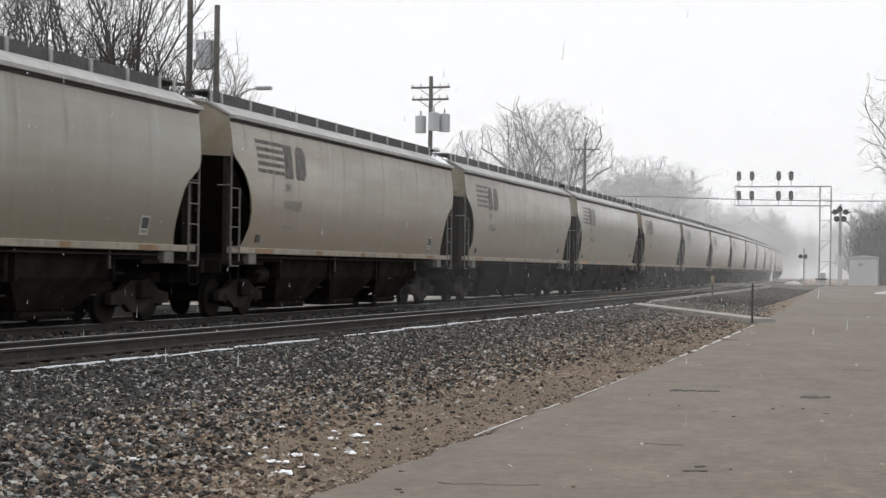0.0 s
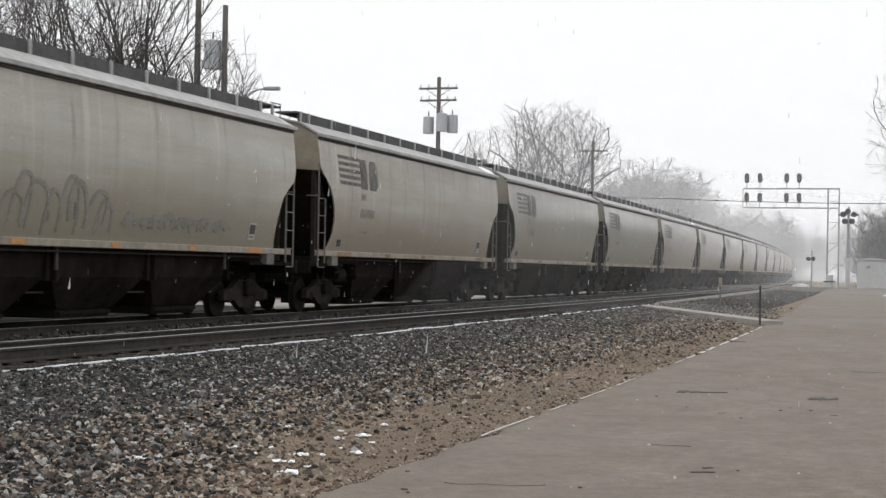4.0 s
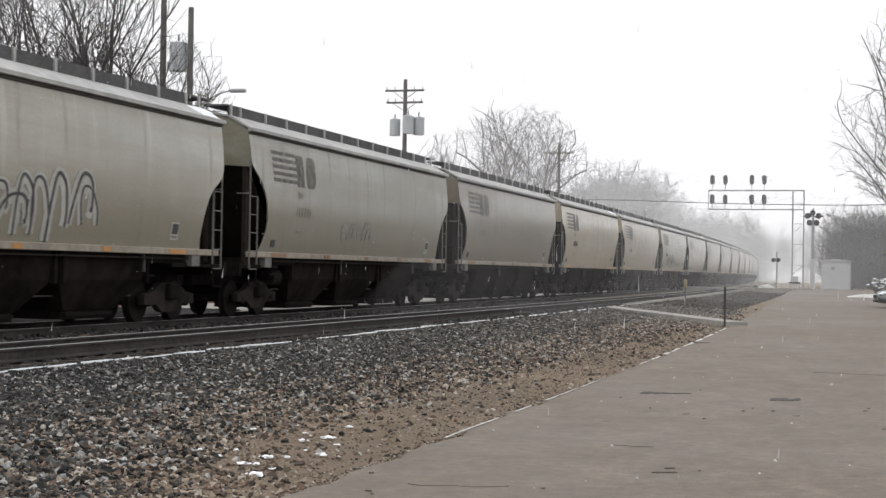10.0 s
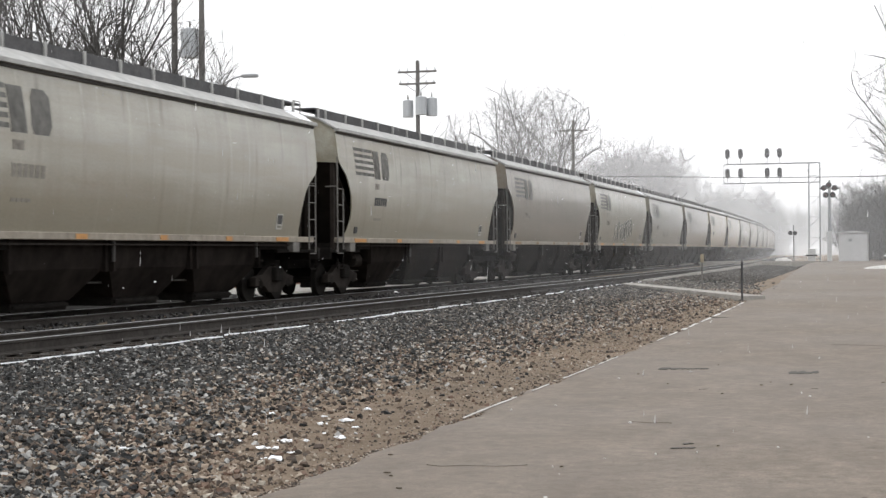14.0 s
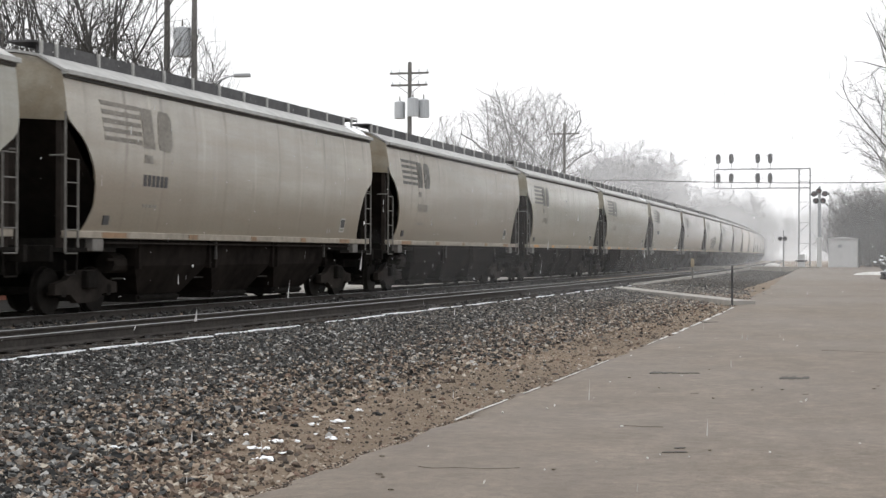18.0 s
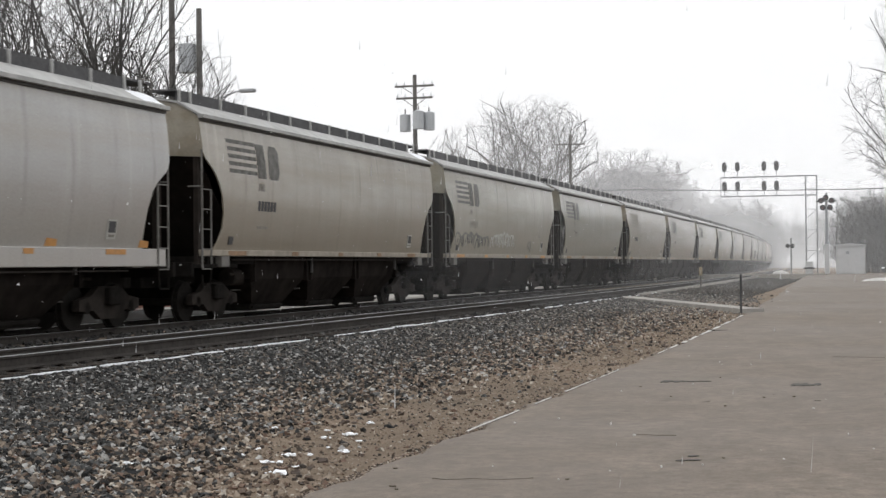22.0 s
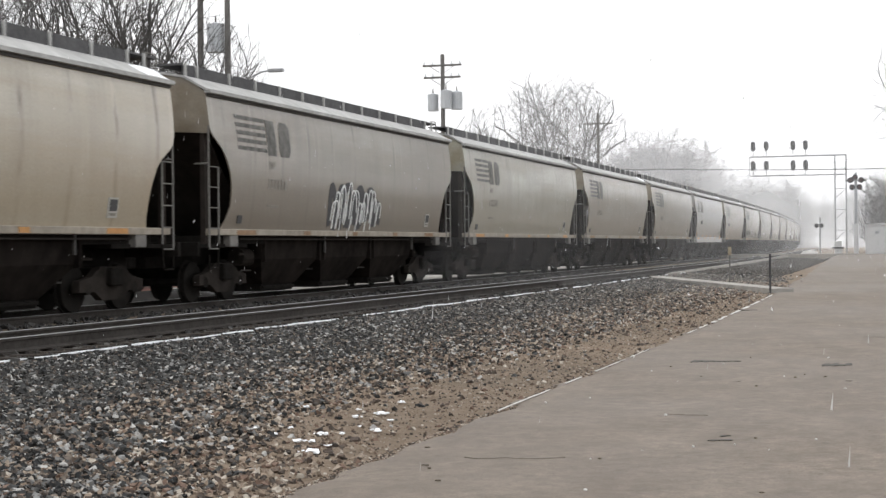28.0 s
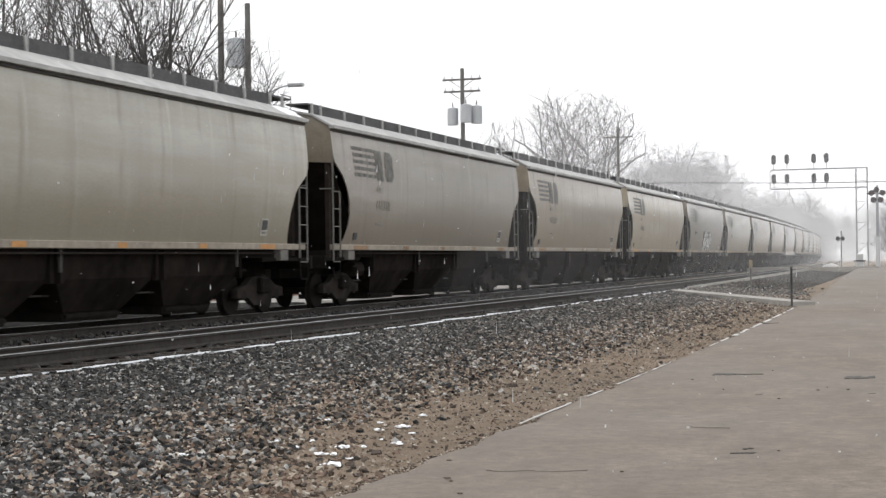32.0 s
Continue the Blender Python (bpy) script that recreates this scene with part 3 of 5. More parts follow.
def ballast():
    def slope(rng, c):
        y = 8 + 62 * rng.random(c) ** 1.9
        u = -9.95 + 5.6 * rng.random(c) ** 1.3
        keep = rng.random(c) < np.clip(1.25 - (u + 8.7) / 2.9 + 0.35 * np.clip((12 - y) / 3, 0, 1), 0.012, 1)
        keep &= rng.random(c) < np.clip(1.0 - (y - 20) / 26, 0.12, 1)
        y, u = y[keep], u[keep]
        return u - CURVE * y * y / 2, y

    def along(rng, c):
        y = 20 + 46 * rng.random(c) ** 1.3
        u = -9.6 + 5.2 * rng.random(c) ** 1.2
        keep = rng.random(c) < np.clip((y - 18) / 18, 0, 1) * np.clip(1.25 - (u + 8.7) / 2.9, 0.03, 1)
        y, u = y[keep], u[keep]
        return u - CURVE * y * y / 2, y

    def foot(rng, c):
        y = 6 + 52 * rng.random(c) ** 1.7
        u = -8.5 + 4.6 * rng.random(c)
        x = u - CURVE * y * y / 2
        e = np.array([edge_x(float(q)) for q in y])
        keep = (x < e + 0.05) & (rng.random(c) < np.clip(1.08 - (u + 6.6) / 1.75 + 1.1 * np.clip((12.5 - y) / 3, 0, 1), 0.08, 1) * np.clip((u + 8.5) / 1.5, 0, 1))
        return x[keep], y[keep]

    def beds(rng, c):
        y = 9 + 60 * rng.random(c) ** 1.5
        u = rng.uniform(-17.2, -9.7, c)
        return u - CURVE * y * y / 2, y

    def verge(rng, c):
        y = 6 + 50 * rng.random(c) ** 1.8
        u = rng.uniform(-7.2, -2.9, c)
        x = u - CURVE * y * y / 2
        e = np.array([edge_x(float(q)) for q in y])
        keep = x < e + 1.5 * rng.random(c) ** 4
        return x[keep], y[keep]

    single_stones()
    stones("ballast", 128000, slope, (0.013, 0.031), "stone", "grey crushed stone ballast on the track shoulder", 11)
    stones("dusty_ballast", 34000, along, (0.013, 0.031), "dusty", "crushed stone further along the shoulder, haze put into its tones", 21)
    stones("foot_gravel", 42000, foot, (0.011, 0.028), "gravel", "brown mixed gravel at the foot of the ballast", 14)
    stones("track_bed_ballast", 11000, beds, (0.03, 0.055), "bed", "dark oily crushed stone between the rails", 12)
    def far_side(rng, c):
        y = rng.uniform(58, 128, c)
        u = rng.uniform(-9.9, -6.0, c)
        return u - CURVE * y * y / 2, y

    def top(rng, c):
        y = 8 + 50 * rng.random(c) ** 1.8
        u = -9.9 + 2.7 * rng.random(c) ** 1.4
        return u - CURVE * y * y / 2, y

    stones("oily_shoulder_ballast", 24000, top, (0.014, 0.032), "bed", "dark damp crushed stone beside the tie ends", 18)

    def lot(rng, c):
        y = 7 + 34 * rng.random(c) ** 1.6
        x = rng.uniform(-3.9, 3.5, c)
        e = np.array([edge_x(float(q)) for q in y])
        keep = x > e
        return x[keep], y[keep]

    def worn_edge(rng, c):
        y = 7 + 15 * rng.random(c) ** 1.4
        e = np.array([edge_x(float(q)) for q in y])
        x = e - 0.05 + 1.9 * rng.random(c) ** 2.6
        return x, y

    stones("edge_grit", 17000, worn_edge, (0.004, 0.014), "gravel", "grit trodden from the verge onto the asphalt", 19)
    stones("far_ballast", 9000, far_side, (0.014, 0.03), "soil_grit", "damp grey grit between the track and the driveway", 15)
    stones("loose_grit", 1500, lot, (0.004, 0.011), "stone", "loose grit strewn on the asphalt", 16)
    stones("verge_gravel", 30000, verge, (0.004, 0.012), "gravel", "brown gravel and grit on bare soil", 13)


def snow_lines():
    """Snow lying along the tie ends of the empty track."""
    rng = random.Random(9)
    bm = B()
    y = 8.0
    while y < 150:
        ln = rng.uniform(0.45, 0.8) * (1 + y / 45)
        if not 24.4 < y < 26.0 and rng.random() < 0.93:
            n = 7
            u, w = SIDE_X + 1.36 + 0.08 * noise.noise((y * 0.4, 2, 0)) + rng.uniform(-0.05, 0.05), rng.uniform(0.014, 0.036)
            turn, z = rng.uniform(-0.06, 0.09), 0.262
            taper = [min(1, 0.12 + i * 0.45, 0.12 + (n - i) * 0.45) for i in range(n + 1)]
            left = [(u + turn * (i / n - 0.5) + bend(y + ln * i / n) - w * taper[i] * rng.uniform(0.5, 1.8), y + ln * i / n, z) for i in range(n + 1)]
            right = [(u + turn * (i / n - 0.5) + bend(y + ln * i / n) + w * taper[i] * rng.uniform(0.3, 1.3), y + ln * i / n, z) for i in range(n, -1, -1)]
            plate(bm, left + right, (0, 0, rng.uniform(0.014, 0.034)))
        y += ln + (rng.uniform(-0.12, 0.02) if rng.random() < 0.75 else rng.uniform(0.03, 0.3))
    tagged(part("snow_ridge", bm, "snow"), "thin ridge of old snow along the tie ends", "snow", kind="stuff")
    # lumps of snow on the verge
    spots = ((-4.37, 10.55, 0.12), (-4.71, 11.06, 0.09), (-4.7, 11.54, 0.1), (-4.61, 11.1, 0.07), (-4.37, 11.9, 0.1), (-4.75, 13.04, 0.09), (-4.9, 14.02, 0.07), (-4.87, 12.73, 0.07), (-5.56, 13.31, 0.06),
             (-5.08, 11.8, 0.06), (-5.65, 10.65, 0.08), (-5.34, 11.68, 0.05), (-5.04, 11.39, 0.06), (-4.56, 11.6, 0.07), (-5.05, 13.27, 0.05), (-8.06, 15.9, 0.06), (-8.29, 18.2, 0.06), (-4.5, 12.6, 0.05), (-4.4, 10.9, 0.05), (-4.6, 12.1, 0.05))
    rng = random.Random(3)
    for x, y, r in spots:
        o = thing("snow_lump", "small crumbled lump of old snow on the gravel", "snow", "snow lumps on the verge", at=pose(x, y, ground_z(x, y) + 0.02, 0, 0, rng.uniform(0, 180)))
        for i in range(4):
            bm = B()
            bmesh.ops.create_icosphere(bm, subdivisions=2, radius=1)
            q = r * (rng.uniform(0.26, 0.38) if i == 0 else rng.uniform(0.06, 0.18))
            dx, dy = (0, 0) if i == 0 else (rng.uniform(-0.8, 0.8) * r, rng.uniform(-0.7, 0.7) * r)
            for v in bm.verts:
                v.co *= 1 + 0.9 * noise.noise(v.co * 1.6 + Vector((x * 9, y * 7, i)))
                v.co = Vector((dx + v.co.x * q * 1.25, dy + v.co.y * q, max(-0.012, v.co.z * q * 0.5)))
            part("snow_crumb", bm, "snow", o)


# ---------------------------------------------------------------- the train
HALF = 8.34                 # half of the body's length at the eaves
EAVE, SILL = 4.23, 1.5
# how far the side sheets are cut back at the two ends, by depth under the eaves
CUT_REAR = ((0, 0), (0.26, 0.02), (0.3, 0.1), (0.35, 0.3), (0.4, 0.56), (0.48, 0.8), (0.58, 1.0), (0.72, 1.12), (0.84, 1.12), (0.93, 0.98), (1.0, 0.8))
CUT_FRONT = ((0, 0), (0.38, 0.02), (0.44, 0.1), (0.49, 0.3), (0.52, 0.48), (0.6, 0.7), (0.72, 0.86), (0.84, 0.93), (0.94, 0.93), (1.0, 0.86))


def side_x(z):
    d = (EAVE - z) / (EAVE - SILL)
    k = (d - 0.42) / (0.42 if d < 0.42 else 0.58)
    return 1.59 - (0.105 if d < 0.42 else 0.16) * k * k


def cut(z, table):
    d = (EAVE - z) / (EAVE - SILL)
    for (a, va), (b, vb) in zip(table, table[1:]):
        if a <= d <= b + 1e-6:
            return va + (vb - va) * (d - a) / (b - a)
    return 0.0


def decal(parent, name, mat, pts, lift=0.006, label=""):
    """A painted mark on the near side: pts are (metres from the rear eave, height)."""
    bm = B()
    f = bm.faces.new([bm.verts.new((lift, -HALF + s, z)) for s, z in pts])
    lo, hi = min(z for _, z in pts), max(z for _, z in pts)
    for i in range(1, int((hi - lo) / 0.12) + 1):
        z = lo + (hi - lo) * i / (int((hi - lo) / 0.12) + 1)
        bmesh.ops.bisect_plane(bm, geom=bm.verts[:] + bm.edges[:] + bm.faces[:], plane_co=(0, 0, z), plane_no=(0, 0, 1))
    r = bmesh.ops.extrude_face_region(bm, geom=bm.faces[:])
    for v in r["geom"]:
        if isinstance(v, bmesh.types.BMVert):
            v.co.x = 0.001
    for v in bm.verts:
        v.co.x += side_x(v.co.z)
    return part(name, bm, mat, parent, label)


def stroke(parent, name, mat, pts, w, lift=0.009):
    """A sprayed line along pts."""
    bm = B()
    rows = []
    for i, (s, z) in enumerate(pts):
        (a, b), (c, d) = pts[max(0, i - 1)], pts[min(len(pts) - 1, i + 1)]
        k = math.hypot(c - a, d - b) or 1
        ox, oz = -(d - b) / k * w / 2, (c - a) / k * w / 2
        row = []
        for sx, sz in ((s + ox, z + oz), (s - ox, z - oz)):
            row += [bm.verts.new((side_x(sz) + lift, -HALF + sx, sz)), bm.verts.new((side_x(sz) + 0.001, -HALF + sx, sz))]
        rows.append(row)
    for r, q in zip(rows, rows[1:]):
        for i, j in ((0, 2), (1, 0), (2, 3)):
            bm.faces.new((r[i], r[j], q[j], q[i]))
    return part(name, bm, mat, parent)


def hopper_car(paint, sill_h, label):
    car = thing("hopper_car", label, "freight car", "cars of the train")
    # side sheets
    zs = [SILL + (EAVE - SILL) * i / 30 for i in range(31)]
    for s in (1, -1):
        bm = B()
        rows = []
        for z in zs:
            g, h = -HALF + cut(z, CUT_REAR), HALF - cut(z, CUT_FRONT)
            ys = [g, g + 0.25, g + 1.2, -4, -2, 0, 2, 4, h - 1.2, h - 0.25, h]
            rows.append(([bm.verts.new((s * side_x(z), y, z)) for y in ys], [bm.verts.new((s * (side_x(z) - 0.03), y, z)) for y in ys]))
        for (a, ai), (b, bi) in zip(rows, rows[1:]):
            for i in range(10):
                bm.faces.new((a[i], a[i + 1], b[i + 1], b[i]))
                bm.faces.new((ai[i], bi[i], bi[i + 1], ai[i + 1]))
            for i in (0, 10):
                bm.faces.new((a[i], b[i], bi[i], ai[i]))
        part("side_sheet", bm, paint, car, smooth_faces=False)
    # roof
    arc = [(1.58, EAVE + 0.045), (1.5, EAVE + 0.075), (1.3, EAVE + 0.185), (1.02, EAVE + 0.335), (0.6, EAVE + 0.41), (0, EAVE + 0.43)]
    arc = arc + [(-x, z) for x, z in arc[-2::-1]]
    prof = arc + [(x * 0.985, z - 0.04) for x, z in arc[::-1]]
    part("roof", loft(B(), [[(x, y, z) for x, z in prof] for y in (-HALF - 0.02, HALF + 0.02)]), "roof", car)
    for s in (1, -1):
        part("top_rail", box(B(), *sorted((s * 1.47, s * 1.615)), -HALF, HALF, EAVE - 0.035, EAVE + 0.05, 0.008), "roof", car)
        # dark strip added to draw the shadow line under the eave
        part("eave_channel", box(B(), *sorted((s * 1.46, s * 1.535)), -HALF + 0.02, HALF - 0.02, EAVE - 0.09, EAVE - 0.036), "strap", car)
    # ends
    for s in (1, -1):
        bm = B()
        pts = [(-1.54, s * (HALF - 0.05), 3.42), (0.5, s * (HALF - 0.05), 3.46), (1.54, s * (HALF - 0.05), 3.4), (1.53, s * (HALF - 0.03), 3.7), (1.47, s * (HALF - 0.03), EAVE), (1.28, s * (HALF - 0.03), EAVE + 0.14), (1.0, s * (HALF - 0.03), EAVE + 0.29), (0.6, s * (HALF - 0.03), EAVE + 0.365), (-0.6, s * (HALF - 0.03), EAVE + 0.365), (-1.0, s * (HALF - 0.03), EAVE + 0.29), (-1.28, s * (HALF - 0.03), EAVE + 0.14), (-1.47, s * (HALF - 0.03), EAVE), (-1.53, s * (HALF - 0.03), 3.7)]
        part("end_wall", plate(bm, pts, (0, -s * 0.04, 0)), paint, car)
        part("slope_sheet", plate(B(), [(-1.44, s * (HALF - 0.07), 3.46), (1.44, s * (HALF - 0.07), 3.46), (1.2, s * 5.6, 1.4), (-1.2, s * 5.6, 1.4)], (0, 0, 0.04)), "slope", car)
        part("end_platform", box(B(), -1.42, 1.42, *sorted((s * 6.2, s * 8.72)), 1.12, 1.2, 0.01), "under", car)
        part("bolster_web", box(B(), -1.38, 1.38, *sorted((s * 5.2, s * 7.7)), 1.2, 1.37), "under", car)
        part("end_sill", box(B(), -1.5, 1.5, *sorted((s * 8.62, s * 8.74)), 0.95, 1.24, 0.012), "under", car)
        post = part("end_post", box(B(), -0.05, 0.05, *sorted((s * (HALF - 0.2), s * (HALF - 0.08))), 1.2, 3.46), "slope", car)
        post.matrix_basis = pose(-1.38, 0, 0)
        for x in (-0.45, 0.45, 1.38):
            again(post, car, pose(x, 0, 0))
        bm = B()
        box(bm, -0.16, 0.16, *sorted((s * 8.74, s * 9.1)), 0.72, 1.02, 0.03)
        part("coupler", bm, "under", car)
        # brackets at the ends of the sill
        for x in (1, -1):
            part("jacking_pad", box(B(), *sorted((x * 1.36, x * 1.53)), *sorted((s * 6.9, s * 7.3)), SILL - 0.36, SILL - 0.13, 0.012), "ladder", car)
            bm = B()
            for y, top in ((HALF - 0.02, 3.55), (HALF - 0.46, 2.75)):
                tube(bm, (x * 1.55, s * y, 1.12 if y > 8.2 else 1.2), (x * 1.55, s * y, top), 0.022, n=6)
            for k in range(5):
                z = 1.1 + 0.41 * k
                tube(bm, (x * 1.55, s * (HALF - 0.02), z), (x * 1.55, s * (HALF - 0.46), z), 0.014, n=5)
            tube(bm, (x * 1.55, s * (HALF - 0.02), 2.8), (x * 1.2, s * (HALF - 0.1), 2.8), 0.018, n=5)
            part("ladder", bm, "ladder", car)
            bm = B()
            for a, b in (((HALF - 0.02, 0.98), (HALF - 0.02, 0.72)), ((HALF - 0.02, 0.72), (HALF - 0.4, 0.72)), ((HALF - 0.4, 0.72), (HALF - 0.46, 1.18))):
                tube(bm, (x * 1.55, s * a[0], a[1]), (x * 1.55, s * b[0], b[1]), 0.018, n=5)
            part("sill_step", bm, "under", car)
    # sills and marks
    for s in (1, -1):
        part("side_sill", box(B(), *sorted((s * 1.4, s * 1.54)), -HALF + 0.1, HALF - 0.1, SILL - sill_h, SILL, 0.012), "sill" if paint == "paint" else paint, car)
        part("sill_lip", box(B(), *sorted((s * 1.4, s * 1.5)), -HALF + 1.6, HALF - 1.6, SILL - sill_h - 0.09, SILL - sill_h - 0.06), "truck", car)
    for y, w in ((-6.5, 0.95), (-3.1, 0.4), (0.1, 0.32), (3.2, 0.32), (6.2, 0.75)):
        part("reflective_mark", box(B(), 1.541, 1.547, y - w / 2, y + w / 2, SILL - 0.115, SILL - 0.02), "orange", car, "faded orange mark")
    # roof walk
    part("hatch_trough", box(B(), -0.32, 0.32, -7.9, 7.9, EAVE + 0.34, EAVE + 0.5, 0.03), "board", car)
    for x in (1, -1):
        part("running_board", box(B(), *sorted((x * 0.42, x * 0.98)), -HALF - 0.05, HALF + 0.5, EAVE + 0.535, EAVE + 0.575), "board", car)
    bm = B()
    box(bm, 0.93, 0.985, -HALF + 0.1, HALF - 0.7, EAVE + 0.335, EAVE + 0.535)
    part("toe_board", bm, "board", car)
    post = part("bracket", box(B(), 0.985, 1.035, -0.032, 0.032, EAVE + 0.255, EAVE + 0.585, 0.006), "post", car)
    post.matrix_basis = pose(0, -HALF + 0.12, 0)
    for y in [-HALF + 0.65] + [-HALF + 2.2 + 1.38 * i for i in range(10)] + [HALF - 0.75, HALF - 0.1]:
        again(post, car, pose(0, y, 0))
    bm = B()
    for y in (HALF + 0.05, HALF + 0.45):
        tube(bm, (0.98, y, EAVE + 0.2), (0.98, y, EAVE + 0.62), 0.014, n=5)
    tube(bm, (0.98, HALF - 0.1, EAVE + 0.62), (0.98, HALF + 0.45, EAVE + 0.62), 0.014, n=5)
    part("grab_rail", bm, "ladder", car)
    # old snow caught at one end of the roof
    bm = B()
    slope = ((1.02, 0.335), (1.16, 0.262), (1.3, 0.187), (1.4, 0.134), (1.5, 0.08))
    rows = []
    for i in range(15):
        y = HALF - 0.95 + 0.063 * i
        row = []
        for q, (x, dz) in enumerate(slope):
            edge = min(1, i / 4, (14 - i) / 2) * (0.0 if q in (0, 4) else 1.0)
            row.append(bm.verts.new((x, y + 0.12 * noise.noise((q * 1.7, i * 0.6, 0)), EAVE + dz - 0.012 + max(0.0, edge * (0.035 + 0.07 * noise.noise((q * 0.9, i * 0.45, 4)))))))
        rows.append(row)
    for r, q in zip(rows, rows[1:]):
        for i in range(4):
            bm.faces.new((r[i], r[i + 1], q[i + 1], q[i]))
    part("roof_snow", bm, "snow", car, "patch of snow on the roof edge", True)
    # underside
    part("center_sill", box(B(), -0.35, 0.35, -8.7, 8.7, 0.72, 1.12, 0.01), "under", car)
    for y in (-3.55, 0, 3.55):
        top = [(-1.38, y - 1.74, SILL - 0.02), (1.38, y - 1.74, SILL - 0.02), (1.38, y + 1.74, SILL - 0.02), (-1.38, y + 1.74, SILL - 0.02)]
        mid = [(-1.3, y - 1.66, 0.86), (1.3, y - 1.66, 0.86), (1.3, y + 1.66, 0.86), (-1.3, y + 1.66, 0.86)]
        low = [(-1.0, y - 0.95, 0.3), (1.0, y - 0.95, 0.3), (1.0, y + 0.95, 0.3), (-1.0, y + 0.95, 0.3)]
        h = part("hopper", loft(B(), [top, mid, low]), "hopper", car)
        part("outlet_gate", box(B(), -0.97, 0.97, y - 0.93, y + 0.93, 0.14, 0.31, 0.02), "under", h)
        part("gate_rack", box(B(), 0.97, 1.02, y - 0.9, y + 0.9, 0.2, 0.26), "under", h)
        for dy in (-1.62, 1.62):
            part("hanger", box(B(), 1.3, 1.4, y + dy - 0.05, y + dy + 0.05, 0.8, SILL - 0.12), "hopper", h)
    for y, z in ((-1.75, 0.98), (4.9, 1.02)):
        part("strap", box(B(), 1.42, 1.46, y - 0.03, y + 0.03, z, SILL - 0.1), "strap", car)
    part("train_pipe", tube(B(), (1.12, -6.0, 0.98), (1.12, 6.0, 0.94), 0.03, n=6), "truck", car)
    part("brake_rod", tube(B(), (0.9, -5.4, 0.62), (1.0, 5.2, 0.55), 0.02, n=5), "strap", car)
    part("air_reservoir", tube(B(), (0.95, -5.75, 0.92), (0.95, -4.9, 0.92), 0.2, n=12), "truck", car)
    bm = tube(B(), (0.75, 5.3, 1.0), (0.75, 6.0, 1.0), 0.16, n=10)
    part("brake_cylinder", bm, "under", car)
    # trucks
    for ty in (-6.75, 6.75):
        tr = tagged(new("truck"), "sooty cast steel truck with four wheels, shade in its colour")
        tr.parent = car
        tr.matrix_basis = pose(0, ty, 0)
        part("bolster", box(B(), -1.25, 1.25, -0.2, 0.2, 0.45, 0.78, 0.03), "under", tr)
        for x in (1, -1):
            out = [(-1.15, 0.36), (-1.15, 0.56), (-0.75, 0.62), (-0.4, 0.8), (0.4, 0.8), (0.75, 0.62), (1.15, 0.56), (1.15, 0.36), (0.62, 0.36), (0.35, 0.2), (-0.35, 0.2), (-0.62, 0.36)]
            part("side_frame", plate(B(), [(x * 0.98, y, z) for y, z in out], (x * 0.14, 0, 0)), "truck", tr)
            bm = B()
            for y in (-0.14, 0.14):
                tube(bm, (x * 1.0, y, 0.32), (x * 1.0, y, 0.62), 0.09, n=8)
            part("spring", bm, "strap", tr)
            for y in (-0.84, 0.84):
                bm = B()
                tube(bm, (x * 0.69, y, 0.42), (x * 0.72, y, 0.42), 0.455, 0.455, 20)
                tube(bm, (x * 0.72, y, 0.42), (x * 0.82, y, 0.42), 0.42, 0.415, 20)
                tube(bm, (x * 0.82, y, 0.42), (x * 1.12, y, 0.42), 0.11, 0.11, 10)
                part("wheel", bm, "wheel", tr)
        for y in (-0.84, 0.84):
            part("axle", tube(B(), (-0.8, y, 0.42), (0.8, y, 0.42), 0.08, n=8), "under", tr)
    # stencils: a plain emblem of five stripes and two slanted blocks, then lines of small type as bars
    for i in range(5):
        z = 3.785 - 0.158 * i
        decal(car, "emblem_stripe", "emblem", [(1.25 + 0.03 * i, z), (2.78 + 0.02 * i, z), (2.76 + 0.02 * i, z + 0.085), (1.22 + 0.03 * i, z + 0.085)])
    decal(car, "emblem_block", "emblem", [(2.92, 3.1), (3.4, 3.1), (3.28, 3.86), (2.8, 3.86)])
    decal(car, "emblem_block", "emblem", [(3.62, 3.1), (4.08, 3.1), (4.18, 3.25), (4.13, 3.74), (3.98, 3.86), (3.62, 3.86), (3.53, 3.7), (3.53, 3.25)])
    decal(car, "stencil_bar", "faint", [(2.95, 2.82), (3.3, 2.82), (3.3, 2.98), (2.95, 2.98)])
    for i in range(4):
        s = 3.0 + 0.155 * i
        decal(car, "stencil_bar", "faint", [(s, 1.98), (s + 0.13, 1.98), (s + 0.13, 2.04), (s, 2.04)])
    decal(car, "placard", "mark", [(1.5, 1.62), (1.72, 1.62), (1.72, 1.79), (1.5, 1.79)], 0.02, "small dark placard")
    board = decal(car, "placard", "chalk", [(14.28, 1.66), (14.62, 1.66), (14.62, 2.02), (14.28, 2.02)], 0.02, "small dark placard in a pale frame")
    decal(board, "placard_card", "mark", [(14.32, 1.78), (14.58, 1.78), (14.58, 1.985), (14.32, 1.985)], 0.028)
    decal(board, "placard_foot", "faint", [(14.34, 1.7), (14.55, 1.7), (14.55, 1.745), (14.34, 1.745)], 0.028)
    return car


def number_bars(car, mat):
    for i in range(6):
        s = 2.95 + 0.18 * i
        decal(car, "stencil_bar", mat, [(s, 2.38), (s + 0.13, 2.38), (s + 0.13, 2.6), (s, 2.6)])


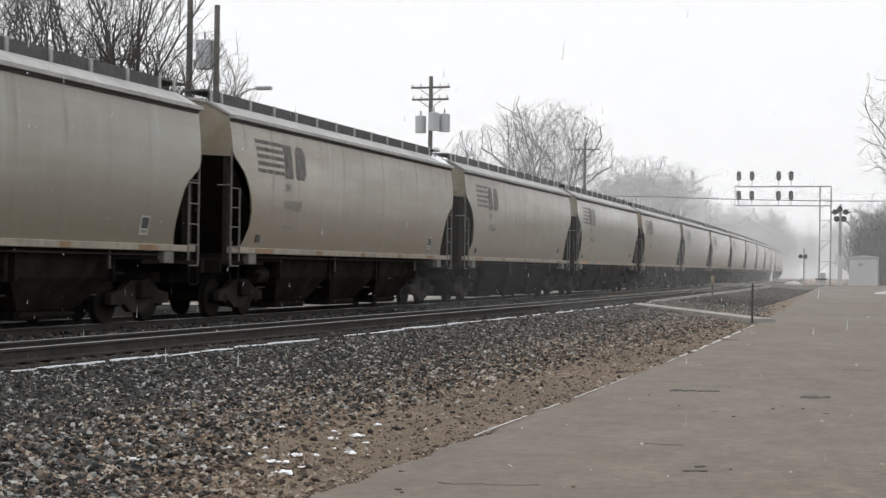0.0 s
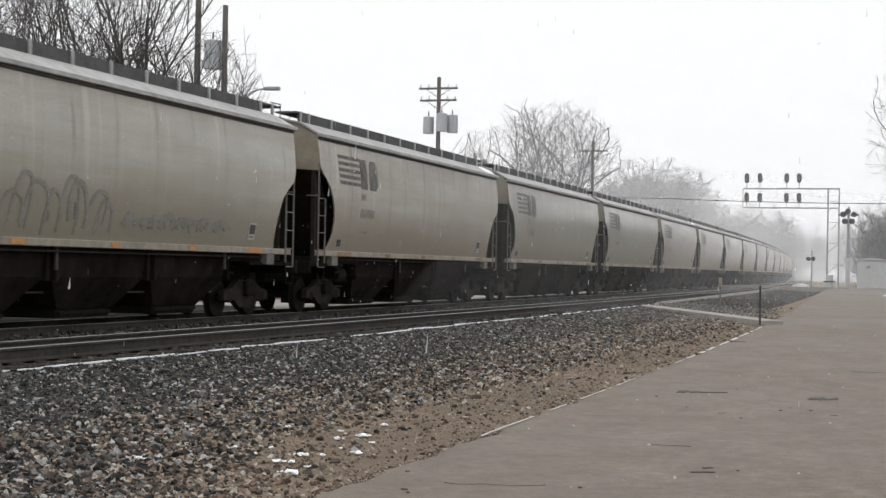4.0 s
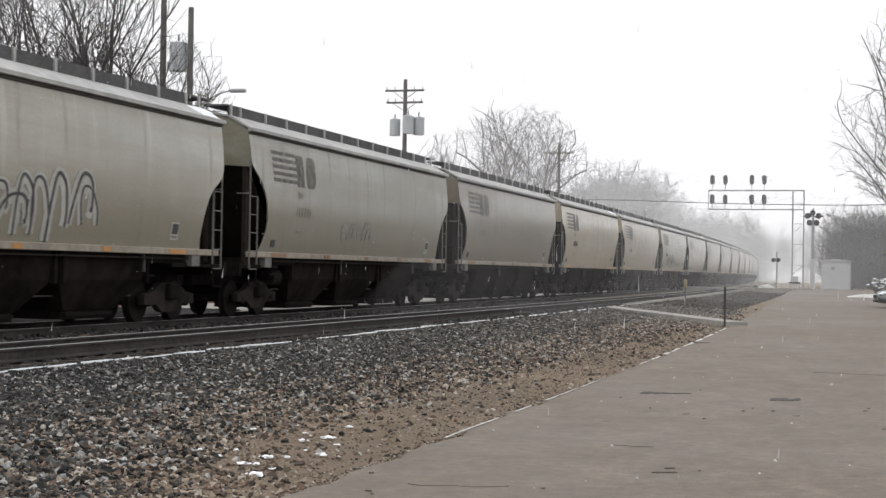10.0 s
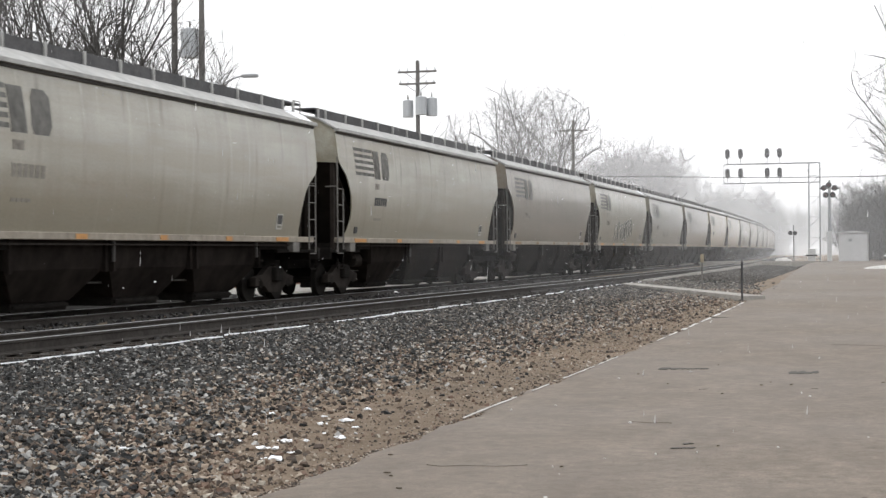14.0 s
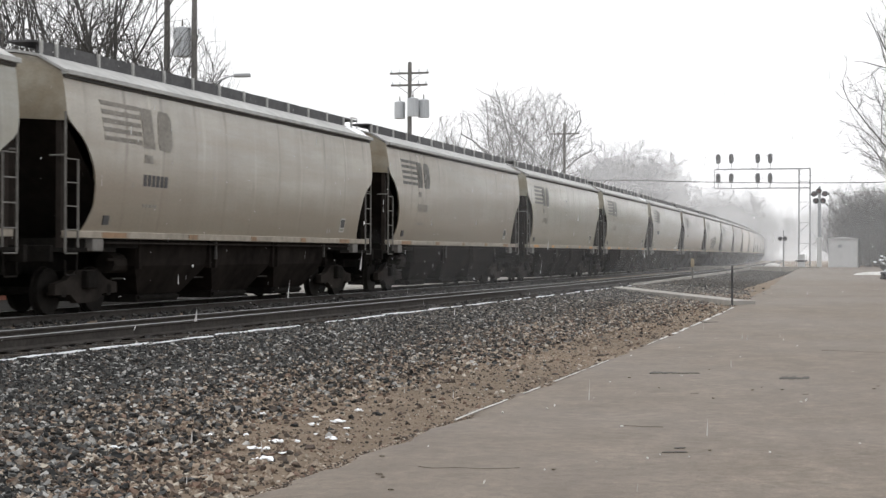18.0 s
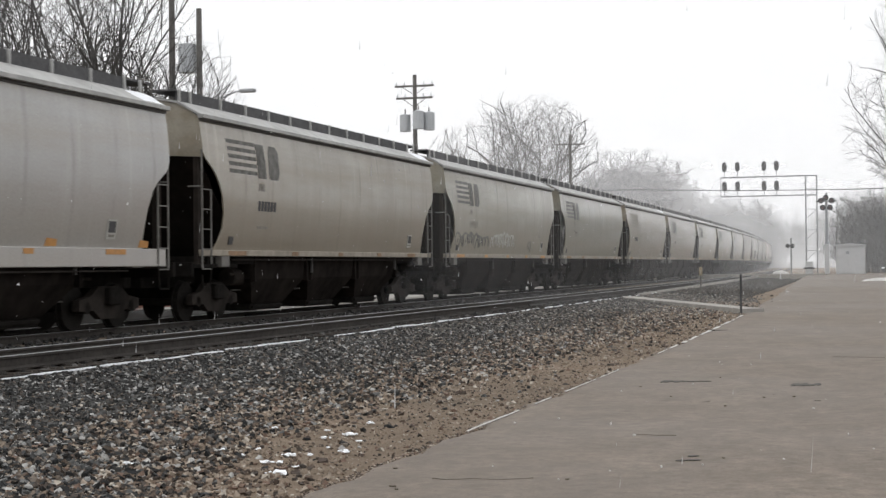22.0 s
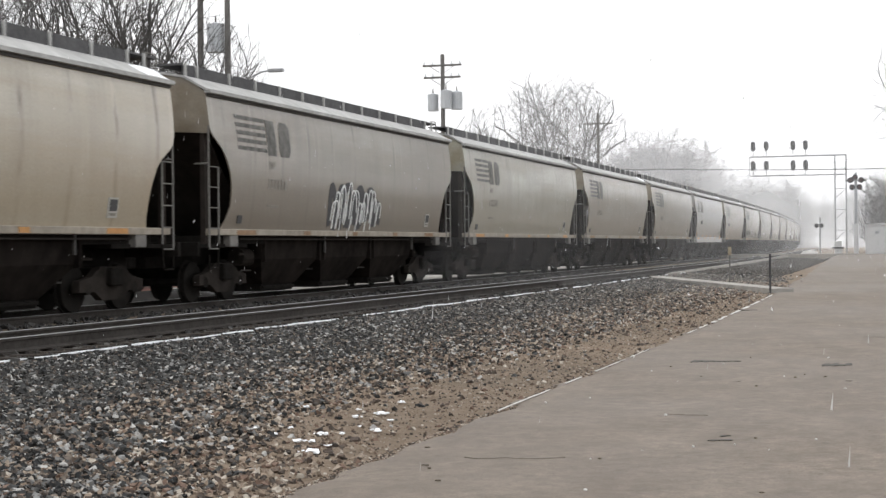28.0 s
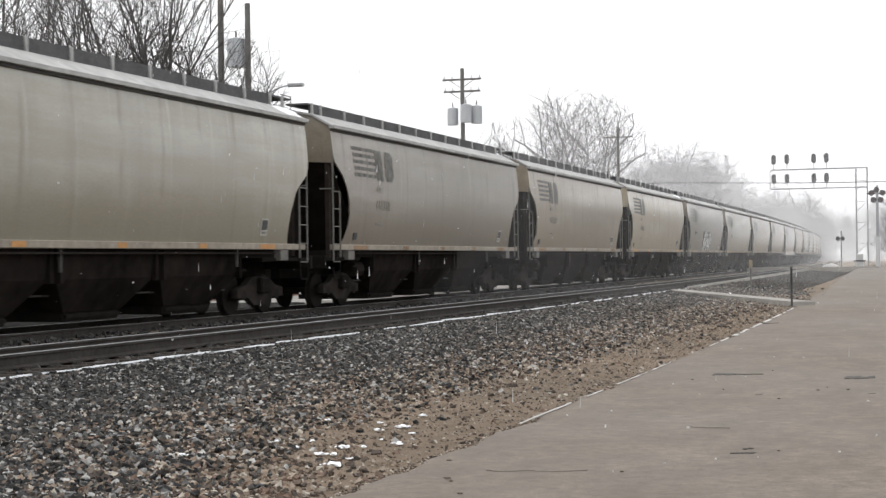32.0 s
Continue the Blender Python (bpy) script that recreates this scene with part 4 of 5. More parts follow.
def scrawl(car, mat, s0, s1, z0, z1, seed, w, letters, lift=0.009):
    """Unreadable sprayed writing: overlapping humps and ticks, one part a stroke."""
    rng = random.Random(seed)
    step = (s1 - s0) / letters

    def curve(pts):
        k, out = len(pts), []
        for i in range(k - 1):
            q = [pts[min(k - 1, max(0, i + d))] for d in (-1, 0, 1, 2)]
            for u in (0, 0.25, 0.5, 0.75):
                out.append(tuple(0.5 * (2 * q[1][a] + (q[2][a] - q[0][a]) * u + (2 * q[0][a] - 5 * q[1][a] + 4 * q[2][a] - q[3][a]) * u * u + (3 * q[1][a] - q[0][a] - 3 * q[2][a] + q[3][a]) * u ** 3) for a in (0, 1)))
        return out + [pts[-1]]

    # leaning humps that run into one another, then short ticks and runs of paint
    for i in range(letters * 2):
        a = s0 + step * (i / 2 + rng.uniform(-0.25, 0.1))
        b = min(s1, a + step * rng.uniform(0.5, 0.95))
        lo, hi = z0 + rng.uniform(0, 0.3) * (z1 - z0), z1 - rng.uniform(0, 0.4) * (z1 - z0)
        h, lean = hi - lo, rng.uniform(-0.2, 0.25) * step
        pts = [(a, lo), (a + lean * 0.6, lo + rng.uniform(0.45, 0.7) * h), (a + lean + 0.25 * (b - a), hi), (b - 0.25 * (b - a) + lean, hi - rng.uniform(0, 0.15) * h), (b + lean * 0.4, lo + rng.uniform(0.3, 0.6) * h), (b, lo + rng.uniform(-0.05, 0.35) * h)]
        stroke(car, "sprayed_line", mat, curve(pts), w * rng.uniform(0.7, 1.2), lift + 0.0015 * (i % 3))
        if rng.random() < 0.5:
            x = rng.uniform(a, b)
            stroke(car, "sprayed_line", mat, [(x, lo + rng.uniform(0.35, 0.6) * h), (x + rng.uniform(-0.03, 0.03), lo + rng.uniform(0, 0.25) * h)], w * 0.6, lift + 0.005)


CARS = {}


def train():
    base = hopper_car("paint", 0.13, "weathered beige covered hopper car with rust streaks")
    fresh = hopper_car("clean", 0.34, "pale grey covered hopper car, cleaner and newer than its neighbours")
    for k in range(-28, 14):
        if k == -19:
            CARS[k] = fresh
        elif k == 0:
            CARS[k] = base
        else:
            CARS[k] = copy_thing(base, Matrix())
    # old snow stays on the roofs of some cars only
    for k, car in CARS.items():
        if k % 3 and car is not base and car is not fresh:
            for o in list(car.children):
                if o.name.startswith("roof_snow"):
                    bpy.data.objects.remove(o)
    # what sets single cars apart
    tones = dict(cream=(-5, -6, -24), pale=(2, -11, -4, -9, -12, -13, -17, -22, -27), beige=(1, 0, -3, -14, -15, -18, -20, -21), olive=(-1, -2, -8, -16), tan=(-25, 3), brown=(-7, -10, -23, -26, 4))
    for tone, ks in tones.items():
        for k in ks:
            for o in CARS[k].children:
                if o.name.split(".")[0] in ("side_sheet", "end_wall"):
                    o.material_slots[0].link = "OBJECT"
                    o.material_slots[0].material = M[tone]
    dull = tones["beige"] + tones["olive"] + tones["tan"] + tones["brown"]
    for k in dull:
        for o in CARS[k].children:
            if o.name.split(".")[0] == "reflective_mark":
                o.material_slots[0].link = "OBJECT"
                o.material_slots[0].material = M["rust"]
    for o in CARS[-15].children:
        if o.name.split(".")[0] in ("emblem_stripe", "emblem_block"):
            o.material_slots[0].link = "OBJECT"
            o.material_slots[0].material = M["faint"]
    for k in range(-28, 4):
        if k != -19:
            number_bars(CARS[k], "mark" if k in (-6, -11, -15, -4, -18) else "faint")
    number_bars(fresh, "mark")
    decal(fresh, "paint_patch", "clean", [(2.2, 3.12), (2.78, 3.12), (2.95, 3.5), (2.78, 4.0), (2.25, 4.0)], 0.012)
    for s in (1.25, 4.6, 7.0, 9.5, 12.2, 15.6):
        decal(fresh, "reflective_mark", "orange", [(s, SILL + 0.02), (s + 0.4, SILL + 0.02), (s + 0.4, SILL + 0.14), (s + 0.05, SILL + (0.4 if s < 2 else 0.16))])
    tagged(CARS[-23], "weathered beige covered hopper car with white and black sprayed graffiti")
    scrawl(CARS[-23], "mark", 6.9, 10.3, 1.48, 2.6, 4, 0.3, 5)
    scrawl(CARS[-23], "white", 6.85, 10.35, 1.46, 2.65, 5, 0.042, 7, 0.018)
    tagged(CARS[-9], "pale beige covered hopper car with black outlined graffiti")
    scrawl(CARS[-9], "chalk", 5.95, 11.15, 1.5, 2.7, 8, 0.26, 5)
    scrawl(CARS[-9], "mark", 5.9, 11.2, 1.48, 2.75, 8, 0.055, 5, 0.018)
    tagged(CARS[-4], "weathered beige covered hopper car with faded dark graffiti")
    scrawl(CARS[-4], "faint", 3.7, 8.3, 1.5, 2.6, 14, 0.1, 5)
    scrawl(CARS[-4], "faint", 8.7, 13.3, 1.72, 2.02, 15, 0.12, 8)
    tagged(CARS[-17], "weathered beige covered hopper car with dark and pale sprayed letters")
    scrawl(CARS[-17], "emblem", 1.5, 5.7, 1.68, 2.3, 21, 0.075, 5)
    scrawl(CARS[-17], "chalk", 6.0, 9.6, 1.72, 2.3, 22, 0.09, 6)
    scrawl(CARS[-17], "faint", 11.9, 12.6, 1.6, 2.05, 23, 0.07, 2)
    tagged(CARS[-8], "weathered beige covered hopper car with dark smudged graffiti")
    scrawl(CARS[-8], "faint", 6.65, 8.8, 1.86, 2.36, 31, 0.2, 3)
    for k, car in CARS.items():
        car.matrix_basis = train_pose(k, 0)


# offsets that fit the train to the camera's view: seconds, metres ahead of its steady run
VIEW_FIT = ((0, -0.15), (1, 0), (2, 0.02), (3, -0.1), (4, 0), (7, 0), (8, -0.1), (9, 0), (10, 0), (11, 0.1), (12, 0.08), (13, -0.12), (14.5, 0), (16, 0), (17, 0), (18, -0.12), (19, 0), (21, 0), (22, -0.03), (23, 0.02), (24, 0.28), (25, 0.42), (26.5, 0.25), (28, 0), (29, -0.08), (30, 0.03), (31, 0.05), (32, 0))


def train_pose(k, t):
    y = FIRST_Y + PITCH * (k + 0.5) + SPEED * t + GAIN * t * t / 2 + float(np.interp(t, *zip(*VIEW_FIT)))
    yc = max(0.0, y)
    turn = math.degrees(math.atan(CURVE * yc))
    return pose(TRAIN_X + bend(y), y, TRAIN_Z, 0, 0, turn)


# ---------------------------------------------------------------- beside the line
def walkway():
    """A low concrete strip from the empty track to the pavement."""
    w = thing("concrete_walkway", "low pale concrete walkway strip beside the track", "walkway")
    a, b = Vector((-10.2, 57.5, 0.3)), Vector((-4.55, 47.5, 0.12))
    n = 4
    side = (b - a).cross(Vector((0, 0, 1))).normalized() * 0.36
    for i in range(n):
        p, q = a + (b - a) * (i / n), a + (b - a) * ((i + 0.985) / n)
        part("slab", plate(B(), [p - side, q - side, q + side, p + side], (0, 0, -0.24)), "concrete", w)
    bm = box(B(), -0.03, 0.03, -0.03, 0.03, -0.3, 1.1, 0.008)
    o = tagged(part("marker_post", bm, "black"), "short dark steel post on the walkway", "post")
    o.matrix_basis = pose(-4.88, 47.2, 0.05)
    p = thing("yellow_marker", "thin post with a yellow top beside the track", "post", at=pose(-6.86, 53.5, 0.05))
    part("post", tube(B(), (0, 0, -0.2), (0, 0, 1.25), 0.026, n=8), "timber", p)
    part("marker_top", box(B(), -0.055, 0.055, -0.03, 0.03, 1.02, 1.3, 0.01), "yellow", p, "yellow marker top")


def track_kerb():
    """A low concrete edge beside the empty track, towards the crossing."""
    k = thing("track_kerb", "low pale concrete edging beside the empty track", "kerb")
    for i in range(11):
        y0, y1 = 61 + 6 * i, 61 + 6 * i + 5.9
        u = -9.72
        bm = loft(B(), [[(u + bend(y) - 0.09, y, 0.1), (u + bend(y) + 0.09, y, 0.1), (u + bend(y) + 0.09, y, 0.33 + 0.002 * (y - 61)), (u + bend(y) - 0.09, y, 0.33 + 0.002 * (y - 61))] for y in (y0, y1)])
        part("kerb_stone", bm, "concrete", k)


def crossing():
    """The road over the tracks, its kerb, signals and equipment."""
    bm = B()
    rows = []
    for x in range(-70, 60, 5):
        z = 0.40 if x < -7 else 0.46
        rows.append([bm.verts.new((x, y, zz)) for y, zz in ((129, z - 0.15), (131, z), (139, z + 0.02), (141, z - 0.15))])
    for a, b in zip(rows, rows[1:]):
        for i in range(3):
            bm.faces.new((a[i], b[i], b[i + 1], a[i + 1]))
    tagged(part("road", bm, "pavement"), "damp asphalt road crossing the tracks", "road", kind="structure")
    k = thing("kerb", "pale concrete kerb along the crossing road", "kerb")
    for i in range(8):
        x = -18.5 + 1.5 * i
        part("kerb_stone", box(B(), x, x + 1.48, 128.4, 128.9, 0.1, 0.56, 0.02), "concrete", k)
    s = thing("signal_bridge", "grey steel cantilever signal bridge over two tracks", "railway signal", at=pose(0, 157, 0))
    for x in (-9.9, -8.85):
        for dy in (-0.5, 0.5):
            part("mast", box(B(), x - 0.042, x + 0.042, dy - 0.042, dy + 0.042, -0.1, 9.9, 0.008), "steel", s)
    for i in range(9):
        z = 0.6 + i
        part("lattice_bar", tube(B(), (-9.9, -0.5, z), (-8.85, -0.5, z + (1 if i % 2 else 0)), 0.03, n=5), "steel", s)
    for z in (7.98, 9.85):
        for dy in (-0.5, 0.5):
            part("chord", box(B(), -17.98, -8.85, dy - 0.05, dy + 0.05, z - 0.04, z + 0.04), "steel", s)
    for i in range(8):
        x = -17.98 + i * 1.05
        part("web_bar", tube(B(), (x, -0.5, 8.0 if i % 2 else 9.85), (x + 1.05, -0.5, 9.85 if i % 2 else 8.0), 0.014, n=5), "steel", s)
    part("end_bar", tube(B(), (-17.98, -0.5, 8), (-17.98, -0.5, 9.85), 0.05, n=5), "steel", s)
    head = None
    for x in (-17.6, -16.34, -13.79, -12.6):
        for z in (10.85, 8.95):
            h = tagged(new("signal_head"), "dark oval signal head")
            h.parent = s
            h.matrix_basis = pose(x, -0.75, z)
            if head is None:
                bm = B()
                pts = []
                for i in range(16):
                    a = 2 * math.pi * i / 16
                    pts.append((0.23 * math.cos(a), 0, 0.25 * math.sin(a) + (0.22 if math.sin(a) > 0 else -0.22)))
                head = [part("target", plate(bm, pts, (0, 0.05, 0)), "black", h)]
                for dz in (-0.26, 0, 0.26):
                    head.append(part("hood", tube(B(), (0, -0.28, dz), (0, 0, dz), 0.11, n=10), "black", h))
                head.append(part("bracket", box(B(), -0.04, 0.04, 0.05, 0.12, -1.0, 0.1), "steel", h))
            else:
                for o in head:
                    again(o, h)
    # crossing flashers
    f = thing("crossing_signal", "tall crossing signal mast with paired flashing lights", "crossing signal", at=pose(-7.1, 140, 0.4))
    part("mast", tube(B(), (0, 0, -0.2), (0, 0, 7.0), 0.16, 0.12, 10), "steel", f)
    part("mast_base", box(B(), -0.2, 0.2, -0.2, 0.2, -0.2, 2.6, 0.03), "hut", f)
    part("crossarm", box(B(), -0.85, 0.85, -0.05, 0.05, 6.25, 6.35), "black", f)
    for x, z in ((-0.45, 6.35), (0.45, 6.35), (-0.3, 5.75), (0.3, 5.75), (-0.05, 6.6)):
        l = part("backing_disc", tube(B(), (x, -0.12, z), (x, -0.08, z), 0.25, n=16), "black", f)
        part("flasher_lens", tube(B(), (x, -0.2, z), (x, -0.12, z), 0.11, n=12), "red", l)
    g = thing("crossing_flasher", "low crossing flasher on a grey post", "crossing signal", at=pose(-10.2, 141, 0.4))
    part("post", tube(B(), (0, 0, -0.2), (0, 0, 3.2), 0.06, n=8), "steel", g)
    for x in (-0.28, 0.12):
        part("backing_disc", tube(B(), (x, -0.1, 2.5), (x, -0.05, 2.5), 0.19, n=14), "black", g)
    c = thing("gate_counterweight", "white crossing gate mechanism box", "crossing gate", at=pose(-8.55, 139, 0.4))
    part("case", box(B(), -0.3, 0.3, -0.3, 0.3, -0.2, 1.15, 0.04), "hut", c)
    part("arm_stub", box(B(), -0.5, 0.5, -0.36, -0.3, 0.5, 0.62, 0.01), "black", c)
    # equipment hut
    h = thing("equipment_hut", "off-white metal signal equipment hut", "hut", at=pose(-4.95, 136.0, 0.5))
    part("wall", box(B(), -1.18, 1.18, -0.9, 0.9, -0.1, 2.3, 0.03), "hut", h)
    part("roof", loft(B(), [[(-1.26, y, 2.3), (1.26, y, 2.3), (1.26, y, 2.36), (0, y, 2.5), (-1.26, y, 2.36)] for y in (-0.98, 0.98)]), "hut", h)
    part("door", box(B(), -0.45, 0.35, -0.925, -0.9, 0.05, 2.05, 0.008), "hut", h)
    part("vent", box(B(), -0.4, -0.1, -0.94, -0.925, 1.6, 1.85), "steel", h)
    part("skid", box(B(), -1.3, 1.35, -0.95, 0.95, -0.3, -0.1), "black", h)
    # snow bank on the pavement by the parked cars
    bm = B()
    bmesh.ops.create_grid(bm, x_segments=14, y_segments=8, size=1)
    for v in bm.verts:
        e = max(0, 1 - max(abs(v.co.x), abs(v.co.y)) ** 4)
        v.co = Vector((v.co.x * 1.9, v.co.y * 0.6, 0.26 * e * (0.8 + 0.4 * noise.noise(v.co * 3))))
    o = tagged(part("snow_bank", bm, "slush", smooth_faces=True), "flat bank of ploughed snow on the asphalt", "snow")
    o.matrix_basis = pose(-1.2, 99, rise(99) - 0.02)
    # white mound added in place of a vehicle by the road
    o = tagged(new("snow_bank", o.data), "low white mound in place of a vehicle by the crossing road", "snow")
    o.matrix_basis = pose(-11.3, 143.5, 0.38) @ Matrix.Diagonal((0.42, 0.4, 1.5, 1))


def wire(name, pts, sag, r, label):
    line = []
    for a, b in zip(pts, pts[1:]):
        a, b = Vector(a), Vector(b)
        for i in range(0 if not line else 1, 13):
            s = i / 12
            line.append(a + (b - a) * s - Vector((0, 0, sag * 4 * s * (1 - s))))
    d = (line[-1] - line[0]).normalized()
    o = d.cross(Vector((0, 0, 1))).normalized() * r
    up = Vector((0, 0, r))
    tagged(part(name, loft(B(), [[p + o, p + up, p - o, p - up] for p in line]), "black"), label, "cable")


def utility_poles():
    def pole(x, y, top, r, label, arms=(), cans=(), brace=True):
        p = thing("utility_pole", label, "utility pole", "utility poles behind the train", at=pose(x, y, 0.1))
        part("pole", tube(B(), (0, 0, -0.5), (0, 0, top), r, r * 0.7, 10), "timber", p)
        for z, w in arms:
            a = part("crossarm", box(B(), -w, w, -0.16, -0.05, z - 0.06, z + 0.06, 0.01), "timber", p)
            for dx in (-w + 0.1, -w * 0.5, w * 0.5, w - 0.1):
                part("insulator", tube(B(), (dx, -0.1, z + 0.06), (dx, -0.1, z + 0.26), 0.05, 0.03, 7), "can", a)
            if brace:
                bm = B()
                for s in (-1, 1):
                    tube(bm, (s * w * 0.6, -0.12, z - 0.06), (0, -0.12, z - 0.55), 0.025, n=4)
                part("brace", bm, "timber", p)
        for dx, dy, z0, z1, rr in cans:
            bm = tube(B(), (dx, dy, z0), (dx, dy, z1), rr, n=14)
            tube(bm, (dx, dy, z1), (dx, dy, z1 + 0.08), rr * 0.95, rr * 0.3, 14)
            t = part("transformer", bm, "can", p, "grey transformer can")
            part("bushing", tube(B(), (dx, dy, z1 + 0.05), (dx, dy, z1 + 0.35), 0.05, 0.03, 7), "timber", t)
        return p

    pole(-28.64, 90.8, 12.9, 0.17, "weathered wooden utility pole with two crossarms and three transformers", ((12.22, 1.22), (11.5, 1.15)), ((-0.62, 0, 9.5, 10.5, 0.33), (0.35, -0.45, 9.6, 10.65, 0.34), (0.85, 0.1, 9.55, 10.6, 0.34)))
    pole(-29.9, 141.8, 13.3, 0.18, "weathered wooden utility pole with one crossarm", ((12.35, 1.4),))
    pole(-28.9, 61.3, 12.4, 0.17, "weathered wooden utility pole with a transformer", (), ((-0.55, 0, 9.7, 10.9, 0.38),))
    pole(-27.9, 56.7, 14.5, 0.16, "tall bare wooden utility pole behind the train", ())
    s = thing("street_lamp", "grey street lamp on a curved arm behind the train", "street lamp", at=pose(-30.5, 65.5, 0.1))
    part("pole", tube(B(), (0, 0, -0.3), (0, 0, 8.6), 0.1, 0.07, 8), "steel", s)
    bm = loft(B(), [[(1.7 * i / 6 + 0.03 * u, 0.03 * v, 8.6 + 0.75 * math.sin(i / 4) - 0.03 * u) for u, v in ((1, 0), (0, 1), (-1, 0), (0, -1))] for i in range(7)])
    part("arm", bm, "steel", s)
    part("lamp_head", box(B(), 1.6, 2.35, -0.14, 0.14, 9.25, 9.42, 0.04), "steel", s)
    wire("overhead_wire", [(-46, 150, 9.2), (-22.5, 140, 8.05), (-2.5, 130, 7.25), (40, 112, 8.6)], 0.1, 0.03, "black overhead wire across the crossing")


# ---------------------------------------------------------------- trees
def tree_mesh(seed, height, spread, stems, depth, twig, wide=0.3, low=0.2, thick=0.02, bole=0.4, reach=0.66, wander=0.22, least=0.008, open_out=0.3, up=1.0):
    """Crooked trunk, limbs and twigs as tapered tubes within a rounded crown; returns two meshes."""
    rng = random.Random(seed)
    big, fine = ([], []), ([], [])
    mid = height * (1 + low) / 2

    def seg(p, q, r0, r1, n, store):
        vs, fs = store
        d = (q - p).normalized()
        a = d.orthogonal().normalized()
        b = d.cross(a)
        k = len(vs)
        for c, r in ((p, r0), (q, r1)):
            for i in range(n):
                w = 2 * math.pi * i / n
                vs.append(c + r * (math.cos(w) * a + math.sin(w) * b))
        for i in range(n):
            j = (i + 1) % n
            fs.append((k + i, k + j, k + n + j, k + n + i))

    def inside(p):
        u = math.hypot(p.x, p.y) / (wide * height)
        w = (p.z - mid) / (height - mid)
        return u * u + w * w < 1 + 0.25 * noise.noise(p * 0.35 + Vector((seed, 0, 0))) or p.z < mid and u < 0.55

    def grow(p, d, length, r, level):
        bits = (4, 4, 3, 3, 2, 2)[level]
        for i in range(bits):
            lift = (0.3, 0.12 * up, 0.1 * up, 0.06 * up - 0.03, 0.06 * up - 0.04, 0.06 * up - 0.06)[level]
            d = (d + Vector((rng.gauss(0, wander), rng.gauss(0, wander), rng.gauss(lift, wander * 0.7))) * (0.45 if level == 0 else 1)).normalized()
            q = p + d * length / bits
            if not inside(q):
                return
            r1 = max(r * 0.91, least * 0.7)
            seg(p, q, r, r1, 6 if level == 0 else (5 if level == 1 else 3), big if level < 2 else fine)
            if level < depth and (i > 0 or level > 0):
                for _ in range(1 if level < 2 else twig):
                    o = Matrix.Rotation(rng.uniform(0, 6.283), 3, d) @ d.orthogonal().normalized()
                    tilt = rng.uniform(0.45, 1.1) * spread
                    nd = (d * math.cos(tilt) + o * math.sin(tilt) + Vector((0, 0, 0.12 * up))).normalized()
                    grow(q, nd, length * rng.uniform(0.7, 1.15) * reach, max(r1 * rng.uniform(0.45, 0.65), least), level + 1)
            p, r = q, r1
        if level < depth:
            grow(p, d, length * 0.72, r * 0.9, level + 1)

    for s in range(stems):
        a = 6.283 * s / max(1, stems) + rng.uniform(-0.4, 0.4)
        out = 0.0 if stems == 1 else rng.uniform(0.3, 1) * open_out
        d = Vector((math.cos(a) * out, math.sin(a) * out, 1)).normalized()
        g = 0.25 * (stems > 1)
        grow(Vector((math.cos(a) * g, math.sin(a) * g, -0.3)), d, height * bole * rng.uniform(0.9, 1.1), height * thick * rng.uniform(0.8, 1.1) / (1 if stems == 1 else 1.5), 0)
    out = []
    for name, (vs, fs) in (("trunk", big), ("crown", fine)):
        me = bpy.data.meshes.new(name)
        k = height / sorted(v.z for v in big[0] + fine[0])[-len(fine[0]) // 60]
        me.from_pydata([tuple(v * k) for v in vs], [], [f for f in fs if vs[f[2]].z * k < height * 1.02])
        me.materials.append(M["bark"])
        out.append(me)
    return out


